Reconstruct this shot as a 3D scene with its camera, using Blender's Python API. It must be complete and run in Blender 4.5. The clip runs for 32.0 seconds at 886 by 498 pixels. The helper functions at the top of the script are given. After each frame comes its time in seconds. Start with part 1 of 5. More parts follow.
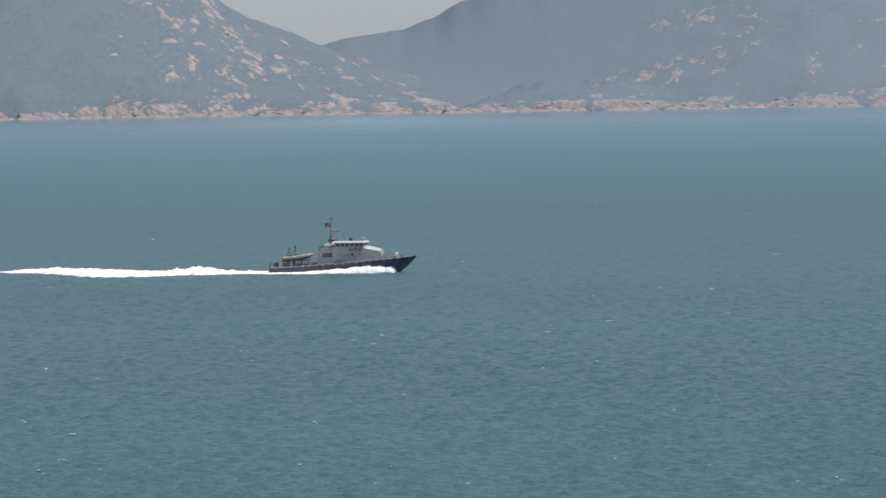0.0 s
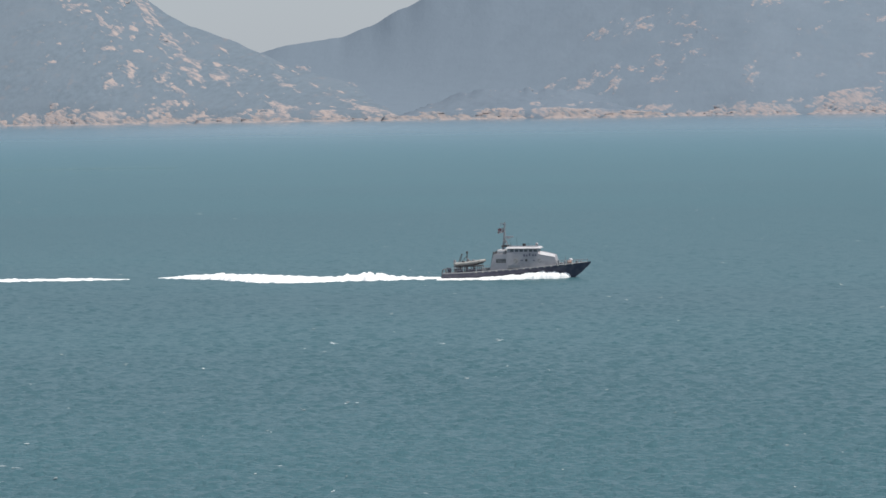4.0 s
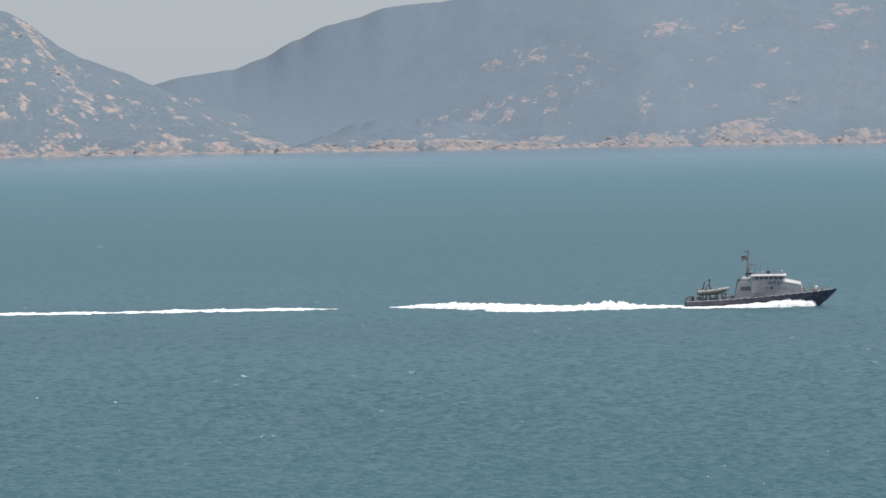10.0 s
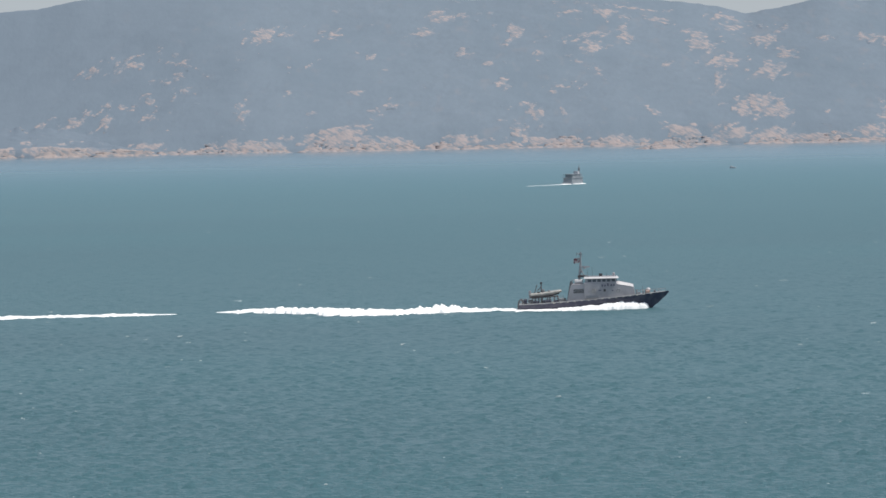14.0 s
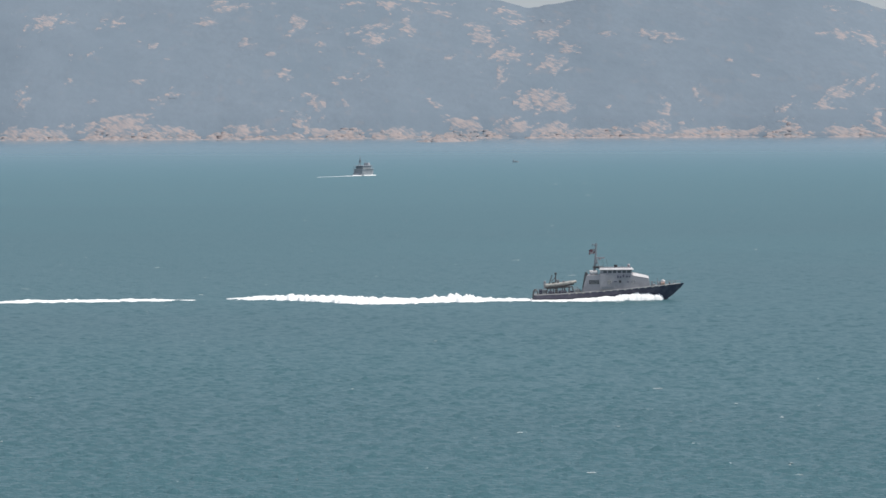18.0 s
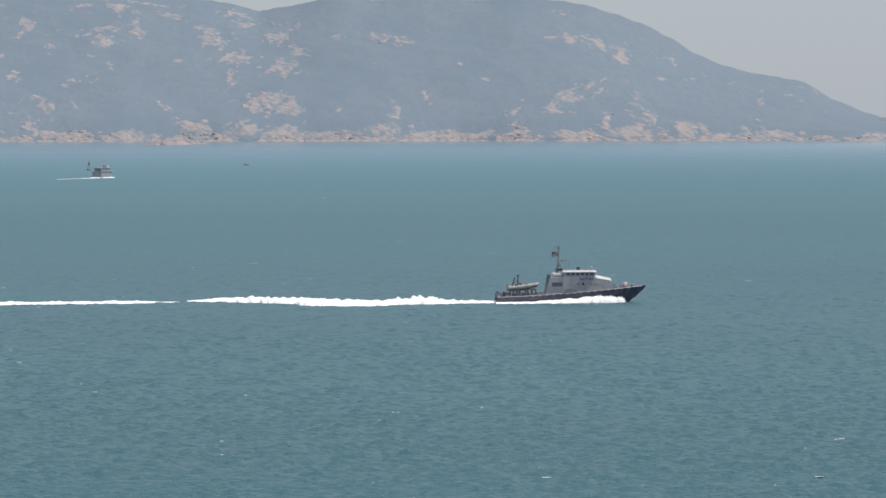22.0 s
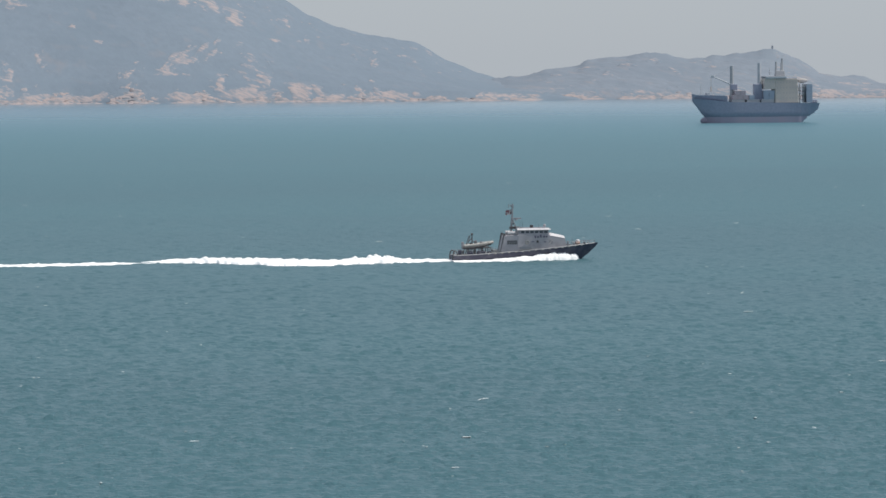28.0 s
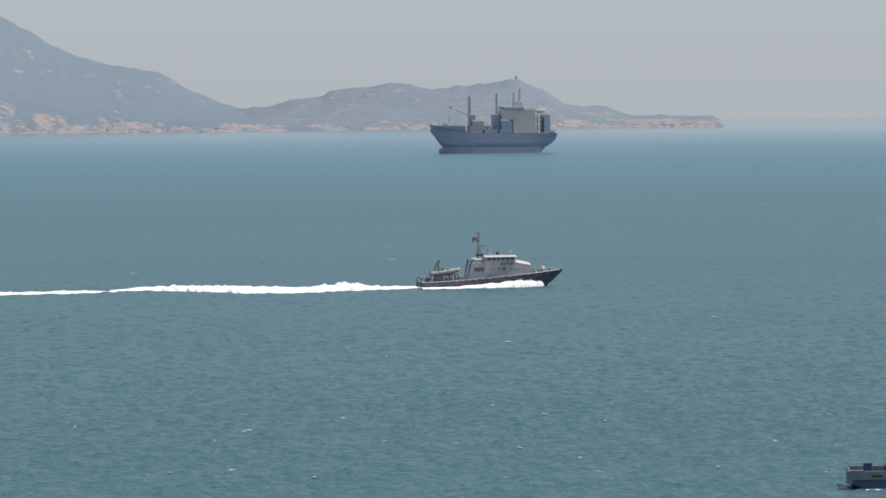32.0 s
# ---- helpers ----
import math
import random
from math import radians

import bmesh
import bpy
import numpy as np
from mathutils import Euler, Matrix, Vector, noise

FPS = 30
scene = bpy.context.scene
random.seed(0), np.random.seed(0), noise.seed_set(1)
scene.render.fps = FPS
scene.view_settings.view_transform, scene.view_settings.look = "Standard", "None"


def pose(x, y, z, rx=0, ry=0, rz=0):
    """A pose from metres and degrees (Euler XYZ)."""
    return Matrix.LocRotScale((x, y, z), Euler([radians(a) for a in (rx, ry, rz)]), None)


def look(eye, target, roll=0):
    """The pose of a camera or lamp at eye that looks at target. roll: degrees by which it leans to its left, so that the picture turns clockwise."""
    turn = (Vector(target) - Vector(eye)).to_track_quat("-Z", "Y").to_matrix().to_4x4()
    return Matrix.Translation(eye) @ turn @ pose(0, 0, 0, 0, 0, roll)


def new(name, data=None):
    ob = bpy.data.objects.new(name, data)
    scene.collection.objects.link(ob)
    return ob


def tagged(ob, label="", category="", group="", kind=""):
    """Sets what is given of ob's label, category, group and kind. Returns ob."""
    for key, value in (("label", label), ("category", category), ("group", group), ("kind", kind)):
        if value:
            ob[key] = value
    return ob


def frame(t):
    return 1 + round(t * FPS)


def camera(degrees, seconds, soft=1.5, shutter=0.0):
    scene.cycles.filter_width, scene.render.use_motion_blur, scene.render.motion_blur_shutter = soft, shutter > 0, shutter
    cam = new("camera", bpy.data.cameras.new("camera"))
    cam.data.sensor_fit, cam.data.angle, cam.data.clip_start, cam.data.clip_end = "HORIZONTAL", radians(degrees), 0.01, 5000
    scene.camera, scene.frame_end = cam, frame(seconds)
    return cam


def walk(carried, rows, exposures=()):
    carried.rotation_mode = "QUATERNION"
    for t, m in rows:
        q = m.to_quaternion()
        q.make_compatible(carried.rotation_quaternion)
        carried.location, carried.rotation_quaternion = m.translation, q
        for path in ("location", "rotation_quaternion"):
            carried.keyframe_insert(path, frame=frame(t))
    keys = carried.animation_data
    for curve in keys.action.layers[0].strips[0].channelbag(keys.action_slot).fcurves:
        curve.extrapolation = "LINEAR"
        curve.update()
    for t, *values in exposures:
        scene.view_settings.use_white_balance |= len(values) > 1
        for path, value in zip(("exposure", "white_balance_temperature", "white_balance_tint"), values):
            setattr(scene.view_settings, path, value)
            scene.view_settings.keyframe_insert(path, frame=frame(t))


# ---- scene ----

# ---------------------------------------------------------------- camera
# a long lens on a headland, 37 m above the sea, that pans after the patrol boat
EYE_Z = 37.0
cam = camera(11.338, 32.0, soft=1.55, shutter=0.0)

# seconds, bearing, tilt, lean (degrees); bearing 0 is +y
PAN = [
    (0.0, -6.966, -2.294, -0.9), (0.5, -7.058, -2.311, -0.82), (1.0, -6.809, -2.269, -0.8), (1.5, -6.7, -2.313, -0.86),
    (2.0, -6.632, -2.276, -0.79), (2.5, -6.521, -2.255, -0.79), (3.0, -6.384, -2.261, -0.82), (3.5, -6.23, -2.199, -0.78),
    (5.5, -6.068, -2.256, -0.99), (6.0, -6.079, -2.18, -1.05), (6.5, -6.073, -1.958, -1.01), (7.0, -5.914, -1.884, -0.95),
    (7.5, -5.668, -1.807, -0.94), (8.0, -5.477, -1.831, -0.91), (8.5, -5.302, -1.934, -0.91), (9.0, -5.314, -1.992, -1.0),
    (9.5, -5.195, -1.875, -0.97), (10.0, -4.805, -1.821, -0.96), (10.5, -3.333, -1.947, -1.0), (11.0, -2.256, -2.065, -1.04),
    (11.5, -1.395, -2.112, -1.05), (12.0, -0.883, -2.116, -1.13), (12.5, -0.347, -2.109, -1.24), (13.0, -0.217, -1.962, -1.15),
    (13.5, 0.01, -1.823, -1.16), (14.0, 0.344, -1.82, -1.11), (14.5, 0.678, -1.863, -1.11), (15.0, 1.051, -1.93, -0.98),
    (15.5, 1.512, -1.862, -0.9), (17.5, 2.94, -1.772, -0.36), (18.0, 3.168, -1.961, -0.26), (18.5, 3.56, -1.963, -0.29),
    (19.0, 3.888, -1.897, -0.23), (19.5, 4.144, -1.887, -0.23), (20.0, 4.762, -1.969, -0.2), (20.5, 5.387, -1.998, -0.04),
    (21.0, 5.831, -1.93, 0.04), (21.5, 6.233, -1.988, -0.02), (22.0, 6.641, -1.931, -0.08), (22.5, 6.804, -1.849, -0.04),
    (23.0, 7.136, -1.863, 0.03), (23.5, 7.618, -1.83, 0.01), (24.0, 8.151, -1.954, 0.31), (24.5, 8.661, -2.035, 0.18),
    (25.0, 9.094, -2.199, 0.24), (25.5, 9.596, -2.323, 0.04), (26.0, 10.198, -2.385, -0.14), (26.5, 10.622, -2.347, -0.25),
    (28.5, 12.017, -2.453, -0.46), (29.0, 12.526, -2.314, -0.52), (29.5, 12.867, -2.176, -0.54), (30.0, 13.385, -2.165, -0.51),
    (30.5, 13.998, -2.091, -0.49), (31.0, 14.406, -2.058, -0.52), (31.5, 14.637, -2.097, -0.46), (32.0, 14.855, -2.076, -0.46),
]


def aim(bearing, tilt, lean):
    b, e = radians(bearing), radians(tilt)
    eye = Vector((0, 0, EYE_Z))
    return look(eye, eye + Vector((math.sin(b) * math.cos(e), math.cos(b) * math.cos(e), math.sin(e))), lean)


walk(cam, [(t, aim(b, e, r)) for t, b, e, r in PAN], exposures=[(0, -0.14), (0.9, 0.0), (32, 0.0)])

# ---------------------------------------------------------------- light
SUN_EL, SUN_AZ = 60.0, 100.0      # degrees; azimuth from +y towards +x
world = bpy.data.worlds.new("sky")
scene.world = world
world.use_nodes = True
wn = world.node_tree
bg = wn.nodes["Background"]
sky = wn.nodes.new("ShaderNodeTexSky")
sky.sky_type, sky.sun_disc = "NISHITA", False
sky.sun_elevation, sky.sun_rotation = radians(SUN_EL), radians(SUN_AZ)
sky.air_density, sky.dust_density, sky.ozone_density, sky.altitude = 1.0, 0.6, 4.0, 40
bg.inputs["Strength"].default_value = 0.11
haze = wn.nodes.new("ShaderNodeMix")          # a milky summer haze lies over the clear sky
haze.data_type = "RGBA"
haze.inputs["Factor"].default_value = 0.78
haze.inputs["B"].default_value = (3.95, 4.38, 5.0, 1)
wn.links.new(sky.outputs["Color"], haze.inputs["A"])
wn.links.new(haze.outputs["Result"], bg.inputs["Color"])

sun = new("sun", bpy.data.lights.new("sun", "SUN"))
sun.data.energy, sun.data.angle, sun.data.color = 3.6, radians(0.6), (1.0, 0.95, 0.87)
sa, se = radians(SUN_AZ), radians(SUN_EL)
sun.matrix_world = look((math.sin(sa) * math.cos(se) * 900, math.cos(sa) * math.cos(se) * 900, math.sin(se) * 900), (0, 0, 0))

# ---------------------------------------------------------------- materials
def material(name, base, rough=0.7, metal=0.0, spot=None, spot_scale=1.0, spot_at=(0.45, 0.65), grain=6.0, grain_amount=0.12,
             bump=0.0, bump_scale=8.0, specular=0.5, strata=0.0, second=None, slope=False):
    """A painted or natural surface: a base colour with fine grain, larger patches of a second colour, and relief."""
    m = bpy.data.materials.new(name)
    m.use_nodes = True
    t = m.node_tree
    b = t.nodes["Principled BSDF"]
    b.inputs["Roughness"].default_value, b.inputs["Metallic"].default_value = rough, metal
    b.inputs["Specular IOR Level"].default_value = specular
    co = t.nodes.new("ShaderNodeTexCoord")
    place = co.outputs["Object"]
    if strata:                            # patches and relief drawn out along sloping beds
        lay = t.nodes.new("ShaderNodeMapping")
        lay.vector_type = "TEXTURE"
        lay.inputs["Rotation"].default_value = (0, radians(strata), 0)
        lay.inputs["Scale"].default_value = (3.2, 2.0, 0.8)
        t.links.new(place, lay.inputs["Vector"])
        place = lay.outputs["Vector"]
    if slope:                             # patches follow the height of a long slope
        lay = t.nodes.new("ShaderNodeMapping")
        lay.inputs["Scale"].default_value = (1.0, 0.12, 1.25)
        t.links.new(place, lay.inputs["Vector"])
        place = lay.outputs["Vector"]
    fine = t.nodes.new("ShaderNodeTexNoise")
    fine.inputs["Scale"].default_value, fine.inputs["Detail"].default_value = grain, 4
    t.links.new(place if slope else co.outputs["Object"], fine.inputs["Vector"])
    mix = t.nodes.new("ShaderNodeMix")
    mix.data_type = "RGBA"
    mix.inputs["A"].default_value = (*[c * (1 - grain_amount) for c in base], 1)
    mix.inputs["B"].default_value = (*[min(1, c * (1 + grain_amount)) for c in base], 1)
    t.links.new(fine.outputs["Fac"], mix.inputs["Factor"])
    colour = mix.outputs["Result"]
    for spot, spot_scale, spot_at in ([(spot, spot_scale, spot_at)] if spot else []) + ([second] if second else []):
        big = t.nodes.new("ShaderNodeTexNoise")
        big.inputs["Scale"].default_value, big.inputs["Detail"].default_value = spot_scale, 6
        t.links.new(place, big.inputs["Vector"])
        ramp = t.nodes.new("ShaderNodeMapRange")
        ramp.inputs["From Min"].default_value, ramp.inputs["From Max"].default_value = spot_at
        t.links.new(big.outputs["Fac"], ramp.inputs["Value"])
        over = t.nodes.new("ShaderNodeMix")
        over.data_type = "RGBA"
        over.inputs["B"].default_value = (*spot, 1)
        t.links.new(ramp.outputs["Result"], over.inputs["Factor"])
        t.links.new(colour, over.inputs["A"])
        colour = over.outputs["Result"]
    t.links.new(colour, b.inputs["Base Color"])
    if bump:
        rel = t.nodes.new("ShaderNodeTexNoise")
        rel.inputs["Scale"].default_value, rel.inputs["Detail"].default_value = bump_scale, 5
        t.links.new(place, rel.inputs["Vector"])
        bp = t.nodes.new("ShaderNodeBump")
        bp.inputs["Strength"].default_value, bp.inputs["Distance"].default_value = 0.6, bump
        t.links.new(rel.outputs["Fac"], bp.inputs["Height"])
        t.links.new(bp.outputs["Normal"], b.inputs["Normal"])
    return m


def water():
    m = bpy.data.materials.new("sea_water")
    m.use_nodes = True
    t = m.node_tree
    b = t.nodes["Principled BSDF"]
    b.inputs["Roughness"].default_value = 0.28
    b.inputs["IOR"].default_value = 1.33
    b.inputs["Specular IOR Level"].default_value = 0.31
    co = t.nodes.new("ShaderNodeTexCoord")

    def noise_at(scale, stretch, detail=3.0, turn=0.0):
        mp = t.nodes.new("ShaderNodeMapping")
        mp.inputs["Scale"].default_value = (scale / stretch, scale, scale)
        mp.inputs["Rotation"].default_value = (0, 0, radians(turn))
        t.links.new(co.outputs["Object"], mp.inputs["Vector"])
        n = t.nodes.new("ShaderNodeTexNoise")
        n.inputs["Scale"].default_value, n.inputs["Detail"].default_value = 1.0, detail
        t.links.new(mp.outputs["Vector"], n.inputs["Vector"])
        return n.outputs["Fac"]

    # broad bands of wind-ruffled and smoother water tint the body colour
    band = t.nodes.new("ShaderNodeMapRange")
    band.inputs["From Min"].default_value, band.inputs["From Max"].default_value = 0.35, 0.65
    t.links.new(noise_at(1 / 160, 3.0, 4.0, 8), band.inputs["Value"])
    mix = t.nodes.new("ShaderNodeMix")
    mix.data_type = "RGBA"
    mix.inputs["A"].default_value = (0.063, 0.135, 0.161, 1)
    mix.inputs["B"].default_value = (0.065, 0.1455, 0.1715, 1)
    t.links.new(band.outputs["Result"], mix.inputs["Factor"])
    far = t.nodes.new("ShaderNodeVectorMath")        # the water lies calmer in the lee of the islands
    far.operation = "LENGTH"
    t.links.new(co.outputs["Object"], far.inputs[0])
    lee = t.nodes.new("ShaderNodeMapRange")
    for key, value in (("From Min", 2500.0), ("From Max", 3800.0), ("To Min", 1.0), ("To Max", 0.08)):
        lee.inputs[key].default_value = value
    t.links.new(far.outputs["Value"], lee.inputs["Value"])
    far_haze = t.nodes.new("ShaderNodeMapRange")         # distance haze painted as paler water towards the coast
    far_haze.interpolation_type = "SMOOTHSTEP"
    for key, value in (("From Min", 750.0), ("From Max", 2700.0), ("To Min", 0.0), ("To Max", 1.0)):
        far_haze.inputs[key].default_value = value
    t.links.new(far.outputs["Value"], far_haze.inputs["Value"])
    hazed_sea = t.nodes.new("ShaderNodeMix")
    hazed_sea.data_type = "RGBA"
    hazed_sea.inputs["B"].default_value = (0.065, 0.170, 0.206, 1)
    t.links.new(far_haze.outputs["Result"], hazed_sea.inputs["Factor"])
    t.links.new(mix.outputs["Result"], hazed_sea.inputs["A"])
    edge = t.nodes.new("ShaderNodeMapRange")         # and a bluer strip of painted haze under the shore
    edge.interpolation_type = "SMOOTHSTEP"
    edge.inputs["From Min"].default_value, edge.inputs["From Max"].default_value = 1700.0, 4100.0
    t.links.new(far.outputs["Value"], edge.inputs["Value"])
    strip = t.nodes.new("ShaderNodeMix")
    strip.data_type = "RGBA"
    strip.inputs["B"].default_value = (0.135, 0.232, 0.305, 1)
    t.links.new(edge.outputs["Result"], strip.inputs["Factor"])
    t.links.new(hazed_sea.outputs["Result"], strip.inputs["A"])
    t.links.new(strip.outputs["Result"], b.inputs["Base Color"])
    gloss = t.nodes.new("ShaderNodeFloatCurve")      # roughness of the ruffled water by distance in units of 5 km
    curve = gloss.mapping.curves[0]
    curve.points[0].location, curve.points[1].location = (0.0, 0.28), (1.0, 0.10)
    for at, value in ((0.09, 0.31), (0.16, 0.38), (0.24, 0.42), (0.34, 0.38), (0.5, 0.33), (0.66, 0.2), (0.76, 0.12)):
        curve.points.new(at, value)
    gloss.mapping.update()
    share = t.nodes.new("ShaderNodeMath")
    share.operation = "DIVIDE"
    share.inputs[1].default_value = 5000.0
    t.links.new(far.outputs["Value"], share.inputs[0])
    t.links.new(share.outputs["Value"], gloss.inputs["Value"])
    t.links.new(gloss.outputs["Value"], b.inputs["Roughness"])
    normal = None
    for scale, stretch, turn, dist in ((1 / 2.4, 0.9, -9, 0.2), (1 / 1.1, 0.6, 9, 0.16), (1 / 0.5, 0.7, -14, 0.1)):
        bp = t.nodes.new("ShaderNodeBump")
        bp.inputs["Distance"].default_value = dist
        t.links.new(lee.outputs["Result"], bp.inputs["Strength"])
        t.links.new(noise_at(scale, stretch, 3.0, turn), bp.inputs["Height"])
        if normal:
            t.links.new(normal, bp.inputs["Normal"])
        normal = bp.outputs["Normal"]
    t.links.new(normal, b.inputs["Normal"])
    return m


SEA = water()
# distance haze is painted into the scrub colours, less of it on nearer land
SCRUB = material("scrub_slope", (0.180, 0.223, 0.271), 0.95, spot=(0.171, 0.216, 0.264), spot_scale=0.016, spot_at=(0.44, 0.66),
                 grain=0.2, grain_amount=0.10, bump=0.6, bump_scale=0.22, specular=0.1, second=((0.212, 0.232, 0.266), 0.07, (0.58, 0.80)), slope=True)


def west_tone(m):
    """Painted light: a slightly darker scrub tone towards the western shoulder of the island."""
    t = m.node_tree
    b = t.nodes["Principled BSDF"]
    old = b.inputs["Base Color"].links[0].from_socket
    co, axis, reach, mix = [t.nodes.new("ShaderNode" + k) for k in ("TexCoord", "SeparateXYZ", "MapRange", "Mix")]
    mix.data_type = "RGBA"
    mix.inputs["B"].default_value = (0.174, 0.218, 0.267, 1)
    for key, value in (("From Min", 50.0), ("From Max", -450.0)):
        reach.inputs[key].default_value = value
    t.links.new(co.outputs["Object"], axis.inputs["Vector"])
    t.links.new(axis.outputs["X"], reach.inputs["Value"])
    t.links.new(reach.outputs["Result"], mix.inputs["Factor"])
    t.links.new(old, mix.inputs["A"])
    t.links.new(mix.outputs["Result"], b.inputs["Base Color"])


west_tone(SCRUB)
# the low island gets a paler copy with more haze in its colour
FAR_SCRUB = material("hazed_island_scrub", (0.205, 0.238, 0.281), 0.95, spot=(0.188, 0.224, 0.268), spot_scale=0.03, spot_at=(0.42, 0.62),
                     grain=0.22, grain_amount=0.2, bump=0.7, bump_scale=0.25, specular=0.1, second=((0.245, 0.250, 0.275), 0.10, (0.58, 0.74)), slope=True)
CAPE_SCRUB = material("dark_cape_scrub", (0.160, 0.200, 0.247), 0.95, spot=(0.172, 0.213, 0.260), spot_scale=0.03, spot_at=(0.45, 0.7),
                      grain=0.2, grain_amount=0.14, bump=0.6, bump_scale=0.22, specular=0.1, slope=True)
DARK_SCRUB = material("less_hazed_scrub_slope", (0.157, 0.198, 0.240), 0.95, spot=(0.168, 0.208, 0.250), spot_scale=0.03, spot_at=(0.45, 0.7),
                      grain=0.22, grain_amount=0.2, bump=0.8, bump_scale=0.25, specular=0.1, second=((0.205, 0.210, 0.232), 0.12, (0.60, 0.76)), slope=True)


def bare_rock(name, pale, dull, scrub):
    """Weathered granite breaking through scrub: bare where the mesh says so, overgrown in patches and along its rim."""
    m = bpy.data.materials.new(name)
    m.use_nodes = True
    t = m.node_tree
    b = t.nodes["Principled BSDF"]
    b.inputs["Roughness"].default_value, b.inputs["Specular IOR Level"].default_value = 0.92, 0.15
    co = t.nodes.new("ShaderNodeTexCoord")

    def noise_at(scale, stretch, turn, detail):
        lay = t.nodes.new("ShaderNodeMapping")
        lay.vector_type = "TEXTURE"
        lay.inputs["Rotation"].default_value = (0, radians(turn), 0)
        lay.inputs["Scale"].default_value = stretch
        t.links.new(co.outputs["Object"], lay.inputs["Vector"])
        n = t.nodes.new("ShaderNodeTexNoise")
        n.inputs["Scale"].default_value, n.inputs["Detail"].default_value, n.inputs["Roughness"].default_value = scale, detail, 0.62
        t.links.new(lay.outputs["Vector"], n.inputs["Vector"])
        return n.outputs["Fac"]

    def ramp(value, lo, hi, a=0.0, z=1.0):
        r = t.nodes.new("ShaderNodeMapRange")
        for key, v in (("From Min", lo), ("From Max", hi), ("To Min", a), ("To Max", z)):
            r.inputs[key].default_value = v
        t.links.new(value, r.inputs["Value"])
        return r.outputs["Result"]

    def mixed(fac, a, z):
        k = t.nodes.new("ShaderNodeMix")
        k.data_type = "RGBA"
        for socket, v in (("A", a), ("B", z)):
            if isinstance(v, tuple):
                k.inputs[socket].default_value = (*v, 1)
            else:
                t.links.new(v, k.inputs[socket])
        t.links.new(fac, k.inputs["Factor"])
        return k.outputs["Result"]
    stone = mixed(ramp(noise_at(0.26, (3.8, 5.0, 0.6), 33, 5), 0.45, 0.62), pale, dull)      # beds and stained faces
    cover = t.nodes.new("ShaderNodeAttribute")
    cover.attribute_name = "bare"
    add = t.nodes.new("ShaderNodeMath")
    add.operation = "ADD"
    t.links.new(cover.outputs["Fac"], add.inputs[0])
    t.links.new(ramp(noise_at(0.34, (2.6, 5.0, 0.75), 26, 5), 0.28, 0.72, -0.75, 0.75), add.inputs[1])
    colour = mixed(ramp(add.outputs["Value"], 0.30, 0.85), scrub, stone)
    t.links.new(colour, b.inputs["Base Color"])
    bp = t.nodes.new("ShaderNodeBump")
    bp.inputs["Strength"].default_value, bp.inputs["Distance"].default_value = 0.5, 0.6
    t.links.new(noise_at(0.35, (2.4, 4.0, 0.8), 28, 5), bp.inputs["Height"])
    t.links.new(bp.outputs["Normal"], b.inputs["Normal"])
    return m


# distance haze is painted in: farther granite stands out less from its scrub
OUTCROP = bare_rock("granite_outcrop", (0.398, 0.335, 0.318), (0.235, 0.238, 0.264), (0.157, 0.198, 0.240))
PALE_OUTCROP = bare_rock("hazed_granite_outcrop", (0.355, 0.310, 0.308), (0.232, 0.246, 0.277), (0.178, 0.221, 0.269))
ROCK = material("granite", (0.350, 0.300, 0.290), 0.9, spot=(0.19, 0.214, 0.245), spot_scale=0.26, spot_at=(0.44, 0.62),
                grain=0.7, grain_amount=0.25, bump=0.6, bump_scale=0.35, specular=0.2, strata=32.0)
PALE_ROCK = material("hazed_granite", (0.345, 0.298, 0.295), 0.9, spot=(0.195, 0.222, 0.255), spot_scale=0.26, spot_at=(0.44, 0.62),
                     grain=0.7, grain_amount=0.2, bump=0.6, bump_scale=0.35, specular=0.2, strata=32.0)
FOAM = material("sea_foam", (0.92, 0.93, 0.93), 0.9, grain=1.5, grain_amount=0.04, bump=0.05, bump_scale=2.5)
SCUM = material("drifting_scum", (0.18, 0.28, 0.285), 0.8, spot=(0.14, 0.24, 0.255), spot_scale=0.4, grain=1.2, grain_amount=0.2)
FLECK = material("whitecap_foam", (0.52, 0.58, 0.60), 0.9, grain=1.2, grain_amount=0.45)
HULL = material("navy_hull_paint", (0.050, 0.049, 0.083), 0.4, spot=(0.09, 0.087, 0.12), spot_scale=0.9, grain=3, grain_amount=0.25)
# one white paint, split into a sunlit copy and a shaded wall copy
SUNLIT_WHITE = material("sunlit_white_paint", (0.60, 0.59, 0.605), 0.5, spot=(0.50, 0.49, 0.505), spot_scale=0.9, grain=5, grain_amount=0.06)
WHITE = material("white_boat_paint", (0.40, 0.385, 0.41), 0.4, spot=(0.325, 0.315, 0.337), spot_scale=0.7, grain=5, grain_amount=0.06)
DECK = material("grey_deck_paint", (0.30, 0.31, 0.32), 0.8, spot=(0.22, 0.22, 0.22), spot_scale=0.8)
DULL_DARK = material("weathered_dark_fitting", (0.115, 0.11, 0.115), 0.6, spot=(0.16, 0.15, 0.15), spot_scale=1.5)
DARK = material("dark_fitting", (0.04, 0.04, 0.045), 0.5)
STEEL = material("grey_steel", (0.28, 0.29, 0.31), 0.45, metal=0.2, grain=9)
PALE_RUBBER = material("pale_rubber_tube", (0.46, 0.445, 0.42), 0.7, spot=(0.33, 0.315, 0.29), spot_scale=2)
RUBBER = material("grey_rubber_tube", (0.36, 0.36, 0.34), 0.7, spot=(0.26, 0.26, 0.25), spot_scale=2)
GLASS = material("tinted_window", (0.11, 0.115, 0.13), 0.12, specular=0.7)
